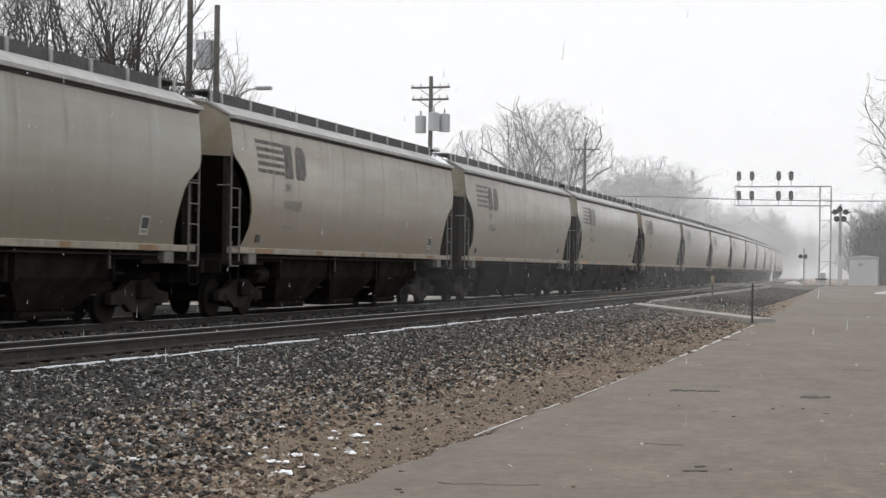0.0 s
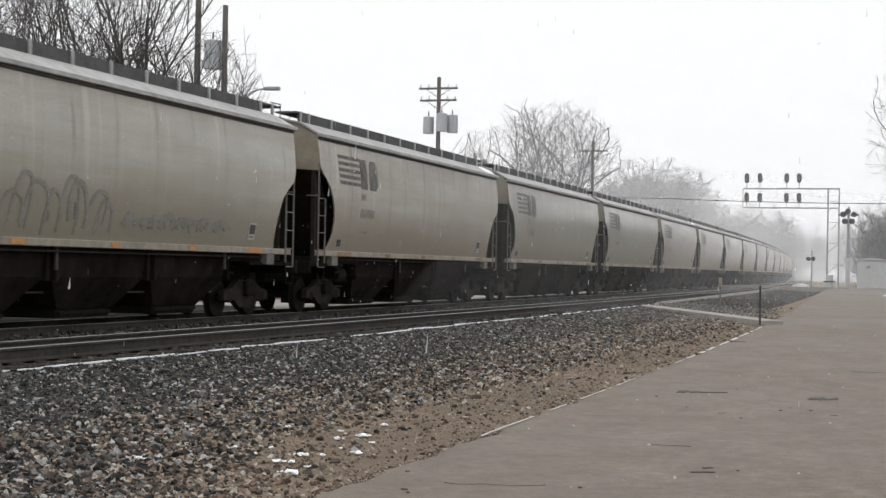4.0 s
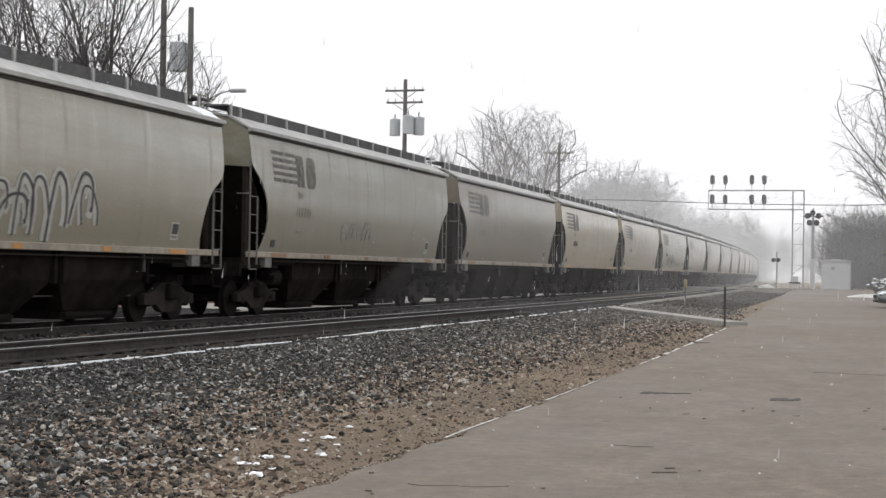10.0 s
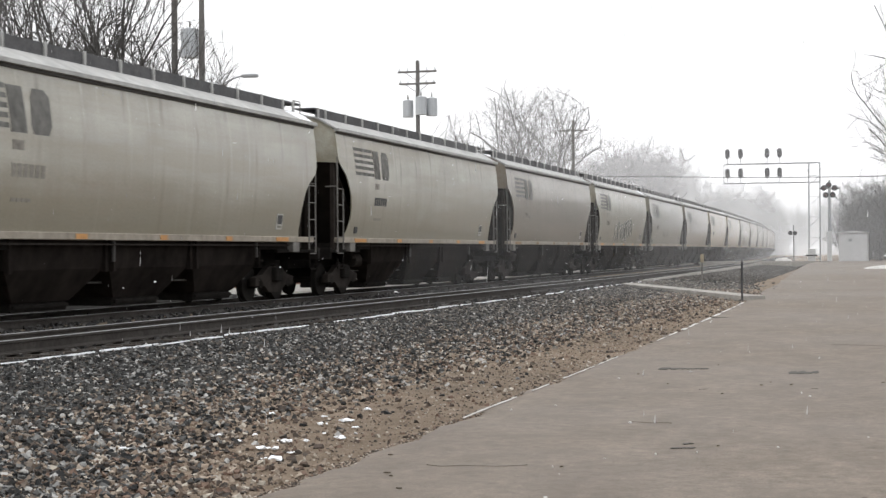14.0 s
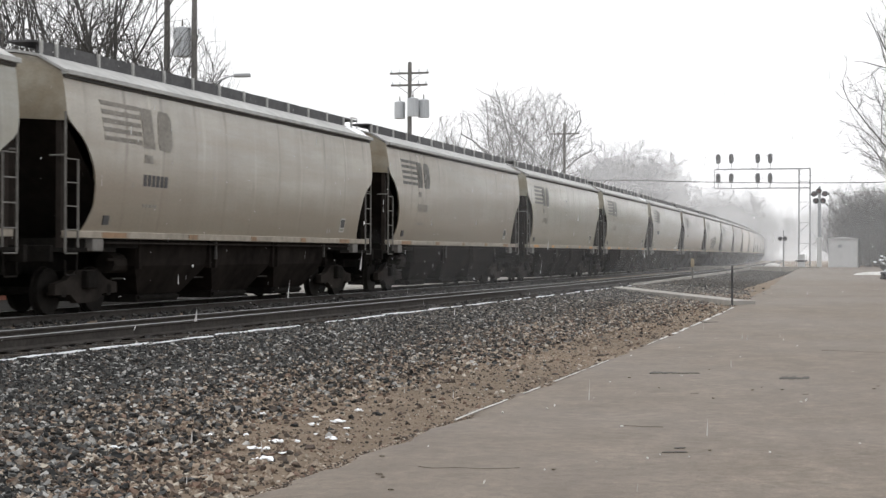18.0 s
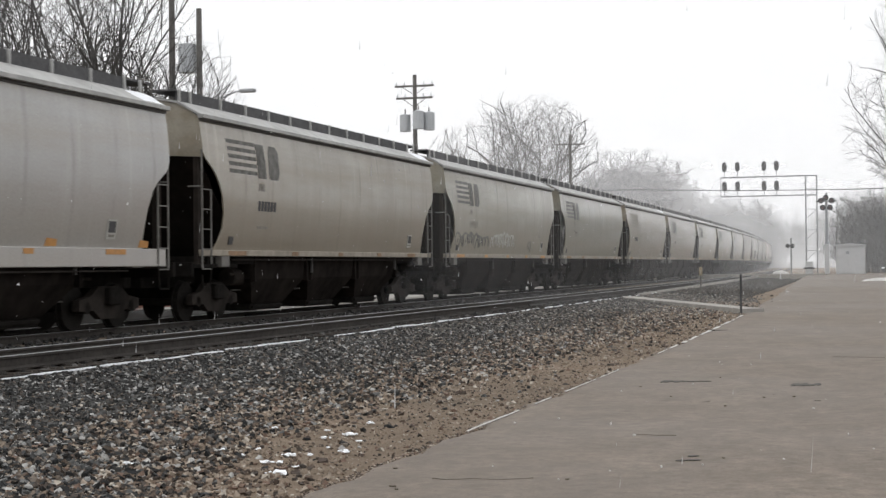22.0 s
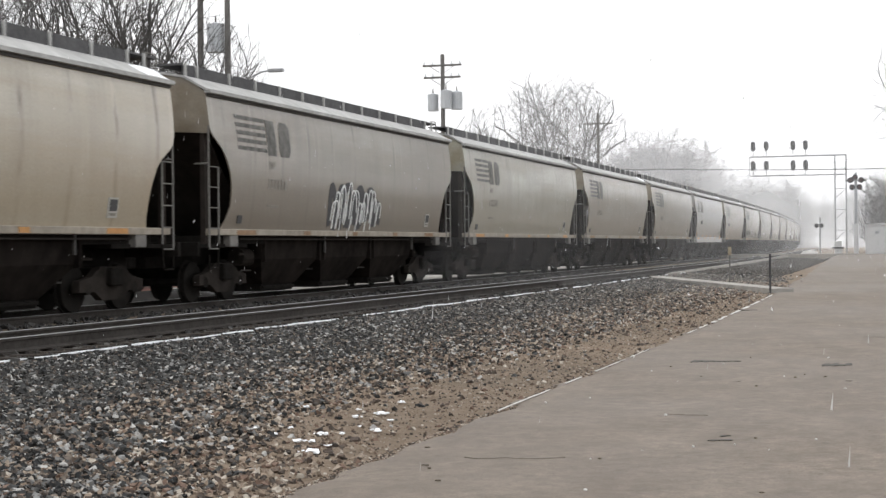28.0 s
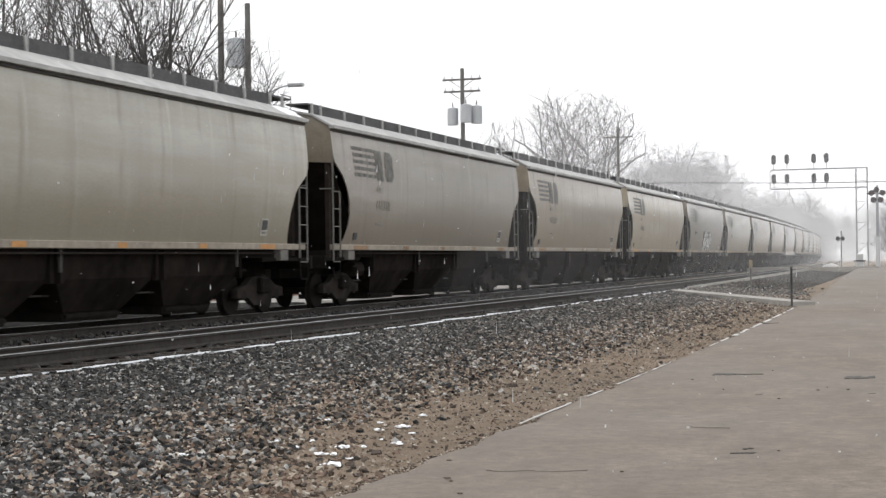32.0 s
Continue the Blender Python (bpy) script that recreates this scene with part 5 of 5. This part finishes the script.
def trees():
    kinds = {
        "near": tree_mesh(3, 12.5, 0.68, 5, 5, 1, wide=0.36, low=0.05, thick=0.014, bole=0.44, reach=0.66, wander=0.18, least=0.007, open_out=0.45, up=0.6),
        "bush": tree_mesh(8, 12.5, 0.72, 4, 5, 1, wide=0.38, low=0.05, thick=0.015, bole=0.42, reach=0.66, wander=0.19, least=0.007, open_out=0.5, up=0.5),
        "tall": tree_mesh(12, 21, 0.95, 3, 5, 1, wide=0.27, low=0.2, thick=0.012, bole=0.4, reach=0.64, wander=0.27, least=0.007, open_out=0.34, up=0.4),
        "broad": tree_mesh(19, 20, 1.0, 2, 5, 1, wide=0.28, low=0.22, thick=0.013, bole=0.42, reach=0.66, wander=0.26, least=0.007, open_out=0.3, up=0.45),
        "far": tree_mesh(15, 20, 1.1, 4, 5, 1, wide=0.32, low=0.1, thick=0.013, bole=0.34, reach=0.66, wander=0.24, least=0.017, open_out=0.4, up=0.35),
        "right": tree_mesh(64, 19, 0.85, 3, 5, 1, wide=0.27, low=0.1, thick=0.014, bole=0.42, reach=0.66, wander=0.23, least=0.0085, open_out=0.22, up=0.55),
        "slim": tree_mesh(52, 17, 0.9, 1, 5, 1, wide=0.26, low=0.2, thick=0.009, bole=0.5, reach=0.62, wander=0.21, least=0.0075, up=0.6),
        "thin": tree_mesh(30, 14, 0.8, 2, 4, 1, wide=0.14, low=0.1, thick=0.012, bole=0.5, reach=0.5, wander=0.2),
    }

    def put(kind, label, x, y, s, rz, group):
        t = thing("tree", label, "tree", group, at=pose(x, y, 0.05, 0, 0, rz))
        for me in kinds[kind]:
            o = new(me.name.split(".")[0], me)
            o.parent = t
            o.matrix_basis = Matrix.Diagonal((s, s, s, 1))

    for kind, x, y, s, rz in (("near", -27.9, 50.5, 1.0, 0), ("bush", -27.4, 52.5, 0.8, 200), ("bush", -32.2, 48.5, 1.0, 70), ("bush", -36.6, 55, 1.05, 170)):
        put(kind, "bare many-stemmed tree behind the train", x, y, s, rz, "bare trees behind the train")
    for kind, x, y, s, rz in (("broad", -60.6, 250, 1.46, 0), ("tall", -66.0, 254, 1.2, 120), ("broad", -56.8, 256, 1.32, 200), ("tall", -60.0, 260, 1.34, 300), ("tall", -62.6, 257, 1.34, 40)):
        put(kind, "tall bare tree in the snow haze", x, y, s, rz, "far bare trees")
    for x, y, s, rz in ((-68.5, 230, 1.6, 0), (-64.8, 233, 1.6, 90)):
        put("thin", "thin bare tree behind the line", x, y, s, rz, "far bare trees")
    put("thin", "small bare tree behind the street lamp", -32.4, 76, 0.66, 40, "far bare trees")
    for x, y, s, rz in ((-66.5, 380, 1.42, 40), (-72, 385, 1.2, 100), (-60.4, 390, 1.26, 10), (-53, 415, 0.95, 210), (-77, 382, 1.1, 170), (-56.5, 384, 1.05, 70), (-69, 395, 1.25, 260), (-63.5, 398, 1.35, 130), (-66, 392, 1.1, 330)):
        put("far", "tall bare tree fading into the haze", x, y, s, rz, "far bare trees")
    shrub = thing("shrub", "low bare shrub holding clumps of snow", "shrub", at=pose(-1.25, 108, 0.35))
    for name, mat, seed in (("twigs", "bark", 41), ("snow_clumps", "snow", 42)):
        rng = random.Random(seed)
        bm = B()
        for i in range(70 if name == "twigs" else 26):
            a, u, h = rng.uniform(0, 6.283), rng.uniform(0.2, 0.75), rng.uniform(0.5, 1.2)
            tip = Vector((math.cos(a) * u, math.sin(a) * u, h))
            if name == "twigs":
                tube(bm, (0, 0, -0.05), tip, 0.02, 0.008, 4, False)
            else:
                bmesh.ops.create_icosphere(bm, subdivisions=1, radius=rng.uniform(0.05, 0.13), matrix=Matrix.Translation(tip * 0.9) @ Matrix.Diagonal((1.4, 1, 0.6, 1)))
        part(name, bm, mat, shrub)
    for x, y, s, rz in ((1.0, 110, 1.0, 30), (5.6, 104, 1.1, 260)):
        put("right", "large bare tree beside the parked cars", x, y, s, rz, "bare trees by the parking")
    for x, y, s, rz in ((1.15, 112, 1.0, 10), (1.75, 113, 0.92, 140), (3.4, 116, 1.05, 80), (2.35, 111, 1.04, 220)):
        put("slim", "slim bare tree beside the parked cars", x, y, s, rz, "bare trees by the parking")


def woods():
    """Far leafless woods: trunks, limbs and brush, one mass."""
    rng = random.Random(44)
    vs, fs = [], []

    def stick(p, q, r0, r1):
        k = len(vs)
        d = q - p
        a = d.orthogonal().normalized()
        b = d.normalized().cross(a)
        for c, r in ((p, r0), (q, r1)):
            for i in range(3):
                w = 2.094 * i
                vs.append(tuple(c + r * (math.cos(w) * a + math.sin(w) * b)))
        for i in range(3):
            j = (i + 1) % 3
            fs.append((k + i, k + j, k + 3 + j, k + 3 + i))

    def far_tree(x, y, h):
        base = Vector((x, y, 0.2))
        top = base + Vector((rng.gauss(0, 0.5), rng.gauss(0, 0.5), h))
        stick(base, base + (top - base) * 0.55, h * 0.011, h * 0.007)
        for _ in range(26):
            s = rng.uniform(0.1, 0.75)
            p = base + (top - base) * s
            q = p + Vector((rng.gauss(0, 0.14), rng.gauss(0, 0.14), rng.uniform(0.08, 0.3))) * h
            stick(p, q, h * 0.0042, h * 0.0014)
            for _ in range(6):
                u = p + (q - p) * rng.uniform(0.3, 1)
                stick(u, u + Vector((rng.gauss(0, 0.07), rng.gauss(0, 0.07), rng.uniform(0, 0.14))) * h, h * 0.0019, h * 0.0008)

    for _ in range(110):
        y = rng.uniform(350, 480)
        far_tree(rng.uniform(-17, 2) * y / 200 - 8, y, rng.uniform(9, 15))
    for _ in range(230):
        y = rng.uniform(146, 178)
        far_tree(rng.uniform(-0.045, 0.08) * y, y, rng.uniform(5.2, 8.6))
    for _ in range(150):
        y = rng.uniform(360, 430)
        far_tree(rng.uniform(-110, -35), y, rng.uniform(12, 19))
    for _ in range(60):
        far_tree(rng.uniform(-75, -42), rng.uniform(90, 240), rng.uniform(5, 9))
    for _ in range(110):
        y = rng.uniform(270, 360)
        far_tree(-0.2 * y + rng.uniform(-14, 14), y, rng.uniform(8, 15))
    # a clump of tall trees in the haze, and lower woods towards the crossing
    for _ in range(30):
        y = rng.uniform(378, 412)
        a = rng.uniform(-0.2, -0.152)
        far_tree(a * y, y, rng.uniform(19, 25) + 6 * (1 - abs(a + 0.176) / 0.024))
    for _ in range(34):
        y = rng.uniform(378, 430)
        a = rng.uniform(-0.152, -0.112)
        far_tree(a * y, y, rng.uniform(0.75, 1.1) * (7 - (a + 0.112) * 260))
    # undergrowth behind the signal hut
    for _ in range(5200):
        y = rng.uniform(143, 160)
        p = Vector((rng.uniform(-0.042, 0.08) * y, y, 0.2 + 4.6 * rng.random() ** 0.9))
        q = p + Vector((rng.gauss(0, 0.5), rng.gauss(0, 0.5), rng.uniform(0.2, 1.5)))
        stick(p, q, 0.024, 0.009)
    me = bpy.data.meshes.new("far_woods")
    me.from_pydata(vs, [], fs)
    me.materials.append(M["bark"])
    tagged(new("far_woods", me), "leafless grey woods in the distance", "woods", kind="stuff")


# ---------------------------------------------------------------- behind the train, parked cars, house
def behind():
    bm = B()
    rows = []
    for y in range(46, 128, 4):
        rows.append([bm.verts.new((x + bend(y), y, z)) for x, z in ((-32, 0.17), (-19.6, 0.2), (-19.4, 0.05))])
    for a, b in zip(rows, rows[1:]):
        for i in range(2):
            bm.faces.new((a[i], b[i], b[i + 1], a[i + 1]))
    tagged(part("far_pavement", bm, "concrete"), "pale wet concrete lot behind the train", "pavement", kind="structure")
    # near-black sheet paints shade onto the ground seen beneath the cars
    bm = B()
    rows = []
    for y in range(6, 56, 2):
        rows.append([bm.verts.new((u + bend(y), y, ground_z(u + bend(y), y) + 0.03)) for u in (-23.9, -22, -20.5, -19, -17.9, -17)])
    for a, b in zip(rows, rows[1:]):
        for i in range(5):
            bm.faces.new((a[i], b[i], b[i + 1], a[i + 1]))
    tagged(part("cinder_strip", bm, "cinder"), "near-black strip of painted shade on the ground behind the train", "ground", kind="structure")
    w = thing("brick_kerb_wall", "long low red brick wall behind the train", "wall", at=pose(0, 0, 0))
    for i in range(14):
        y = 14 + 8 * i
        part("wall_run", box(B(), -24.3 + bend(y), -24.0 + bend(y), y, y + 7.9, 0.05, 0.3, 0.02), "brick", w)
        part("coping", box(B(), -24.36 + bend(y), -23.94 + bend(y), y, y + 7.9, 0.3, 0.35, 0.01), "concrete", w)


def parked_car(x, y, rz, paint, label, tall=1.0):
    """A car, nose along local -x; tall lifts its body line for a van or off-roader."""
    c = thing("parked_car", label, "car", "parked cars", at=pose(x, y, (rise(y) + 0.015) if y < 140 else 0.4, 0, 0, rz))

    def up(z):
        return 0.22 + (z - 0.22) * tall

    prof = [(0.0, 0.42), (0.03, 0.56), (0.1, 0.66), (0.28, 0.74), (0.7, 0.82), (1.1, 0.87), (1.55, 0.93), (1.9, 1.2), (2.25, 1.4), (2.6, 1.46), (3.3, 1.43), (3.7, 1.26), (4.05, 1.08), (4.5, 1.02), (4.62, 0.8), (4.6, 0.4), (4.3, 0.24), (0.25, 0.22), (0.06, 0.3)]
    secs = []
    for w in (-0.89, -0.86, -0.78, -0.6, -0.3, 0, 0.3, 0.6, 0.78, 0.86, 0.89):
        e = abs(w) / 0.89
        round_off, nose = 0.07 * e ** 6, 0.16 * e ** 3
        ring = []
        for px, pz in prof:
            narrow = 1 - 0.2 * smooth(0.95, 1.4, pz)
            ring.append((px + (nose if px < 1 else -nose * 0.6 if px > 4.2 else 0), w * narrow, up(pz) - (round_off if pz > 0.5 else -round_off)))
        secs.append(ring)
    part("body", loft(B(), secs), paint, c, smooth_faces=True)
    for s in (-1, 1):
        part("side_window", plate(B(), [(1.8, s * 0.8, up(1.0)), (2.3, s * 0.725, up(1.33)), (3.2, s * 0.725, up(1.34)), (3.75, s * 0.8, up(1.05))], (0, s * 0.045, 0)), "glass", c)
        lamp = part("headlight", plate(B(), [(0.13, s * 0.5, up(0.6)), (0.22, s * 0.86, up(0.62)), (0.62, s * 0.9, up(0.76)), (0.3, s * 0.62, up(0.72))], (-0.02, 0, 0.045)), "lamp", c, "clear headlight")
        part("headlight_rim", plate(B(), [(0.11, s * 0.47, up(0.575)), (0.21, s * 0.875, up(0.6)), (0.2, s * 0.88, up(0.63)), (0.12, s * 0.47, up(0.605))], (-0.025, 0, 0.03)), "black", lamp)
        part("door_mirror", box(B(), 1.75, 1.93, *sorted((s * 0.86, s * 1.02)), up(0.96), up(1.08), 0.03), paint, c)
        for wx in (0.98, 3.7):
            arch = [(wx + 0.39 * math.cos(math.pi * i / 10), s * 0.885, 0.3 + 0.39 * math.sin(math.pi * i / 10)) for i in range(11)]
            part("wheel_arch", plate(B(), arch, (0, s * 0.012, 0)), "black", c)
            t = part("wheel", tube(B(), (wx, s * 0.66, 0.32), (wx, s * 0.905, 0.32), 0.32, n=24), "tyre", c)
            bm = tube(B(), (wx, s * 0.9, 0.32), (wx, s * 0.92, 0.32), 0.055, n=10)
            for i in range(6):
                a = math.pi * i / 3
                q = Vector((math.cos(a), 0, math.sin(a)))
                p = Vector((-q.z, 0, q.x)) * 0.04
                o = Vector((wx, s * 0.908, 0.32))
                plate(bm, [o + q * 0.04 - p, o + q * 0.21 - p * 1.3, o + q * 0.21 + p * 1.3, o + q * 0.04 + p], (0, s * 0.014, 0))
            part("rim", bm, "carsilver", t)
    part("windscreen", plate(B(), [(1.57, -0.66, up(0.965)), (2.2, -0.58, up(1.385)), (2.2, 0.58, up(1.385)), (1.57, 0.66, up(0.965))], (-0.03, 0, 0.025)), "glass", c)
    part("grille", box(B(), 0.0, 0.07, -0.42, 0.42, up(0.5), up(0.62), 0.015), "black", c)
    part("bumper_intake", box(B(), 0.0, 0.1, -0.55, 0.55, up(0.28), up(0.38), 0.015), "black", c)


def parking():
    parked_car(-0.1, 45.5, 8, "carwhite", "white saloon parked nose towards the tracks")
    parked_car(-0.05, 56.0, 8, "carred", "dark red van parked nose towards the tracks", 1.45)
    parked_car(-0.37, 66.0, 8, "carsilver", "silver van parked nose towards the tracks", 1.2)
    parked_car(-1.05, 77.0, 8, "cardark", "charcoal saloon parked nose towards the tracks")
    h = thing("house", "dull pink sided house with a dark gabled roof", "house", at=pose(3.4, 134, 0.4))
    part("wall", box(B(), -4.0, 4.5, -3, 5, -0.3, 3.1), "siding", h)
    part("roof", loft(B(), [[(-4.6, y, 2.9), (0.2, y, 4.9), (5.1, y, 2.9), (5.1, y, 3.1), (0.2, y, 5.1), (-4.6, y, 3.1)] for y in (-3.5, 5.5)]), "shingle", h)
    part("gable", loft(B(), [[(-4.0, y, 3.1), (4.5, y, 3.1), (0.2, y, 4.8)] for y in (-3, -2.8)]), "siding", h)
    for x in (-2.6, 1.2):
        wv = part("window", box(B(), x, x + 1.0, -3.05, -2.98, 1.2, 2.6), "glass", h)
        part("window_frame", box(B(), x - 0.08, x + 1.08, -3.03, -2.99, 1.1, 1.2), "siding", wv)


# ---------------------------------------------------------------- snow in the air
def flakes(name, x, y, z, size, label, rng):
    n = len(x)
    c = np.stack([x, y, z], 1)
    v = rng.normal(0, 1, (n, 3, 3))
    v -= v.mean(1, keepdims=True)
    v /= np.linalg.norm(v, axis=2).mean(1)[:, None, None]
    return snow_mesh(name, v * size[:, None, None] + c[:, None], label)


def snow_mesh(name, v, label):
    n = len(v)
    me = bpy.data.meshes.new(name)
    me.vertices.add(3 * n)
    me.vertices.foreach_set("co", v.reshape(-1).astype(np.float32))
    me.loops.add(3 * n)
    me.loops.foreach_set("vertex_index", np.arange(3 * n, dtype=np.int32))
    me.polygons.add(n)
    me.polygons.foreach_set("loop_start", np.arange(0, 3 * n, 3, dtype=np.int32))
    me.update(calc_edges=True)
    me.materials.append(M["flake"])
    return tagged(new(name, me), label, "snow", kind="stuff")


def streaks(name, x, y, z, width, length, label, rng):
    """Thin upright slivers of falling snow."""
    n = len(x)
    a = rng.uniform(0, math.pi, n)
    c = np.stack([x, y, z], 1)
    side = np.stack([np.cos(a), np.sin(a), np.zeros(n)], 1) * width[:, None]
    drop = np.stack([rng.normal(0.06, 0.05, n), rng.normal(0, 0.05, n), np.ones(n)], 1) * (length * rng.uniform(0.5, 1.3, n))[:, None]
    v = np.stack([c - side, c + side, c + drop], 1)
    return snow_mesh(name, v, label)


def flake_material(name, clear):
    """Bright translucent ice, partly see-through where it falls too fast to be sharp."""
    m, n, l, b = material(name, 0.9)
    b.inputs["Base Color"].default_value = (0.95, 0.95, 0.96, 1)
    out = n["Material Output"]
    tr, mx = n.new("ShaderNodeBsdfTranslucent"), n.new("ShaderNodeMixShader")
    tr.inputs[0].default_value = (0.95, 0.95, 0.96, 1)
    mx.inputs[0].default_value = 0.5
    l.new(b.outputs[0], mx.inputs[1])
    l.new(tr.outputs[0], mx.inputs[2])
    see, both = n.new("ShaderNodeBsdfTransparent"), n.new("ShaderNodeMixShader")
    both.inputs[0].default_value = clear
    l.new(mx.outputs[0], both.inputs[1])
    l.new(see.outputs[0], both.inputs[2])
    l.new(both.outputs[0], out.inputs[0])
    return m


def haze_sheet_material(dense):
    """Haze put into flat sheets: mostly clear, thicker near the ground, uneven."""
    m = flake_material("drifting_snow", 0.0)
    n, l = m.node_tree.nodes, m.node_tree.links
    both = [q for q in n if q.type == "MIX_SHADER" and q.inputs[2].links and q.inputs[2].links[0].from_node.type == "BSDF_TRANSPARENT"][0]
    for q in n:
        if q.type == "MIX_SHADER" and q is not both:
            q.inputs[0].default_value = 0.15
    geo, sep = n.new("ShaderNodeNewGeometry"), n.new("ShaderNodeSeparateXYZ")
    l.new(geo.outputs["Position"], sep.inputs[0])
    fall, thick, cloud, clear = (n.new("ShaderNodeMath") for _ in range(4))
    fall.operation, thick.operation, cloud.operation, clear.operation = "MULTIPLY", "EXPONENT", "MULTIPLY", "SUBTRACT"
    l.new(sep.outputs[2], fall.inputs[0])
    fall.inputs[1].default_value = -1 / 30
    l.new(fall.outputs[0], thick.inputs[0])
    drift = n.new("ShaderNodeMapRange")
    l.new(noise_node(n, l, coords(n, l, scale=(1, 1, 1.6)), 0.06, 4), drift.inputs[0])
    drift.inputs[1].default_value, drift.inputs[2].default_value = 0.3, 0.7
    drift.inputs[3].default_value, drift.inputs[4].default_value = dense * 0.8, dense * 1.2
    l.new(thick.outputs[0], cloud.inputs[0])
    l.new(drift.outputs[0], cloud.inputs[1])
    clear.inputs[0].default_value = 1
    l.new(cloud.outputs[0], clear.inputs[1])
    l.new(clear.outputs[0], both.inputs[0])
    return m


def snowfall():
    rng = np.random.default_rng(77)
    # distant snowfall, seen as fine streaks, thickens into haze
    xs, ys, zs = [], [], []
    k = 22000
    y = 45 + 150 * rng.random(k)
    x = rng.uniform(-0.34, 0.1, k) * y
    z = rng.exponential(9, k)
    M["flake"] = flake_material("falling_snow", 0.0)
    flakes("distant_snow", x, y, z, 0.006 + 0.00006 * y * rng.random(k), "fine distant falling snow", rng)
    # translucent sheets stand in for the haze, denser with distance
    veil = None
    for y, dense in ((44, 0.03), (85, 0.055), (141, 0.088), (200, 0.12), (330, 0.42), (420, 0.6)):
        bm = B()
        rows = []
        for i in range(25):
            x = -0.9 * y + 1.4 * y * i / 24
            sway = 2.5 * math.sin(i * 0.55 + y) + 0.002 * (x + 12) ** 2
            # sheets lean back to face the sky, which brightens the haze
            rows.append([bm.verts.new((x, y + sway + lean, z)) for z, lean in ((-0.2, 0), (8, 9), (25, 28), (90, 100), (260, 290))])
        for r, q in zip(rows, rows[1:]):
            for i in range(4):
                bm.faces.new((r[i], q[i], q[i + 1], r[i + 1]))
        M["veil"] = haze_sheet_material(dense)
        tagged(part("snow_veil", bm, "veil", smooth_faces=True), "pale translucent sheet standing in for haze across the tracks", "snow", kind="stuff")
    k = 7000
    x, y, z = rng.uniform(-16, 3, k), rng.uniform(8, 44, k), rng.uniform(0, 50, k)
    return flakes("falling_snow", x, y, z, 0.005 + 0.009 * rng.random(k), "falling snowflakes", rng)


def snow_streaks():
    """Larger flakes near the eye, drawn out by their fall."""
    rng = np.random.default_rng(91)
    M["flake"] = flake_material("streaking_snow", 0.45)
    k = 2600
    y = rng.uniform(6, 34, k)
    x = rng.uniform(-0.62, 0.12, k) * y
    return streaks("falling_snow", x, y, rng.uniform(0, 48, k), 0.003 + 0.004 * rng.random(k), 0.05 + 0.05 * rng.random(k), "larger snowflakes drawn out by their fall", rng)


GROUND = ground()
pavement()
track(SIDE_X, 0.47, 0.41, "empty railway track with rusty rails and snow at its tie ends")
track(TRAIN_X, 0.37, 0.37, "railway track under the train")
walkway()
track_kerb()
crossing()
utility_poles()
trees()
woods()
behind()
parking()
train()
snow_lines()
ballast()
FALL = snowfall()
BLUR = snow_streaks()


def motions():
    for k, car in CARS.items():
        walk(car, [(t, train_pose(k, t)) for t, _ in VIEW_FIT])
    walk(BLUR, [(0, pose(0, 0, 0)), (16, pose(1.2, -0.8, -20)), (32, pose(2.4, -1.6, -40))])
    walk(FALL, [(0, pose(0, 0, 0)), (16, pose(1.6, -1.0, -20)), (32, pose(3.2, -2.0, -40))])


motions()
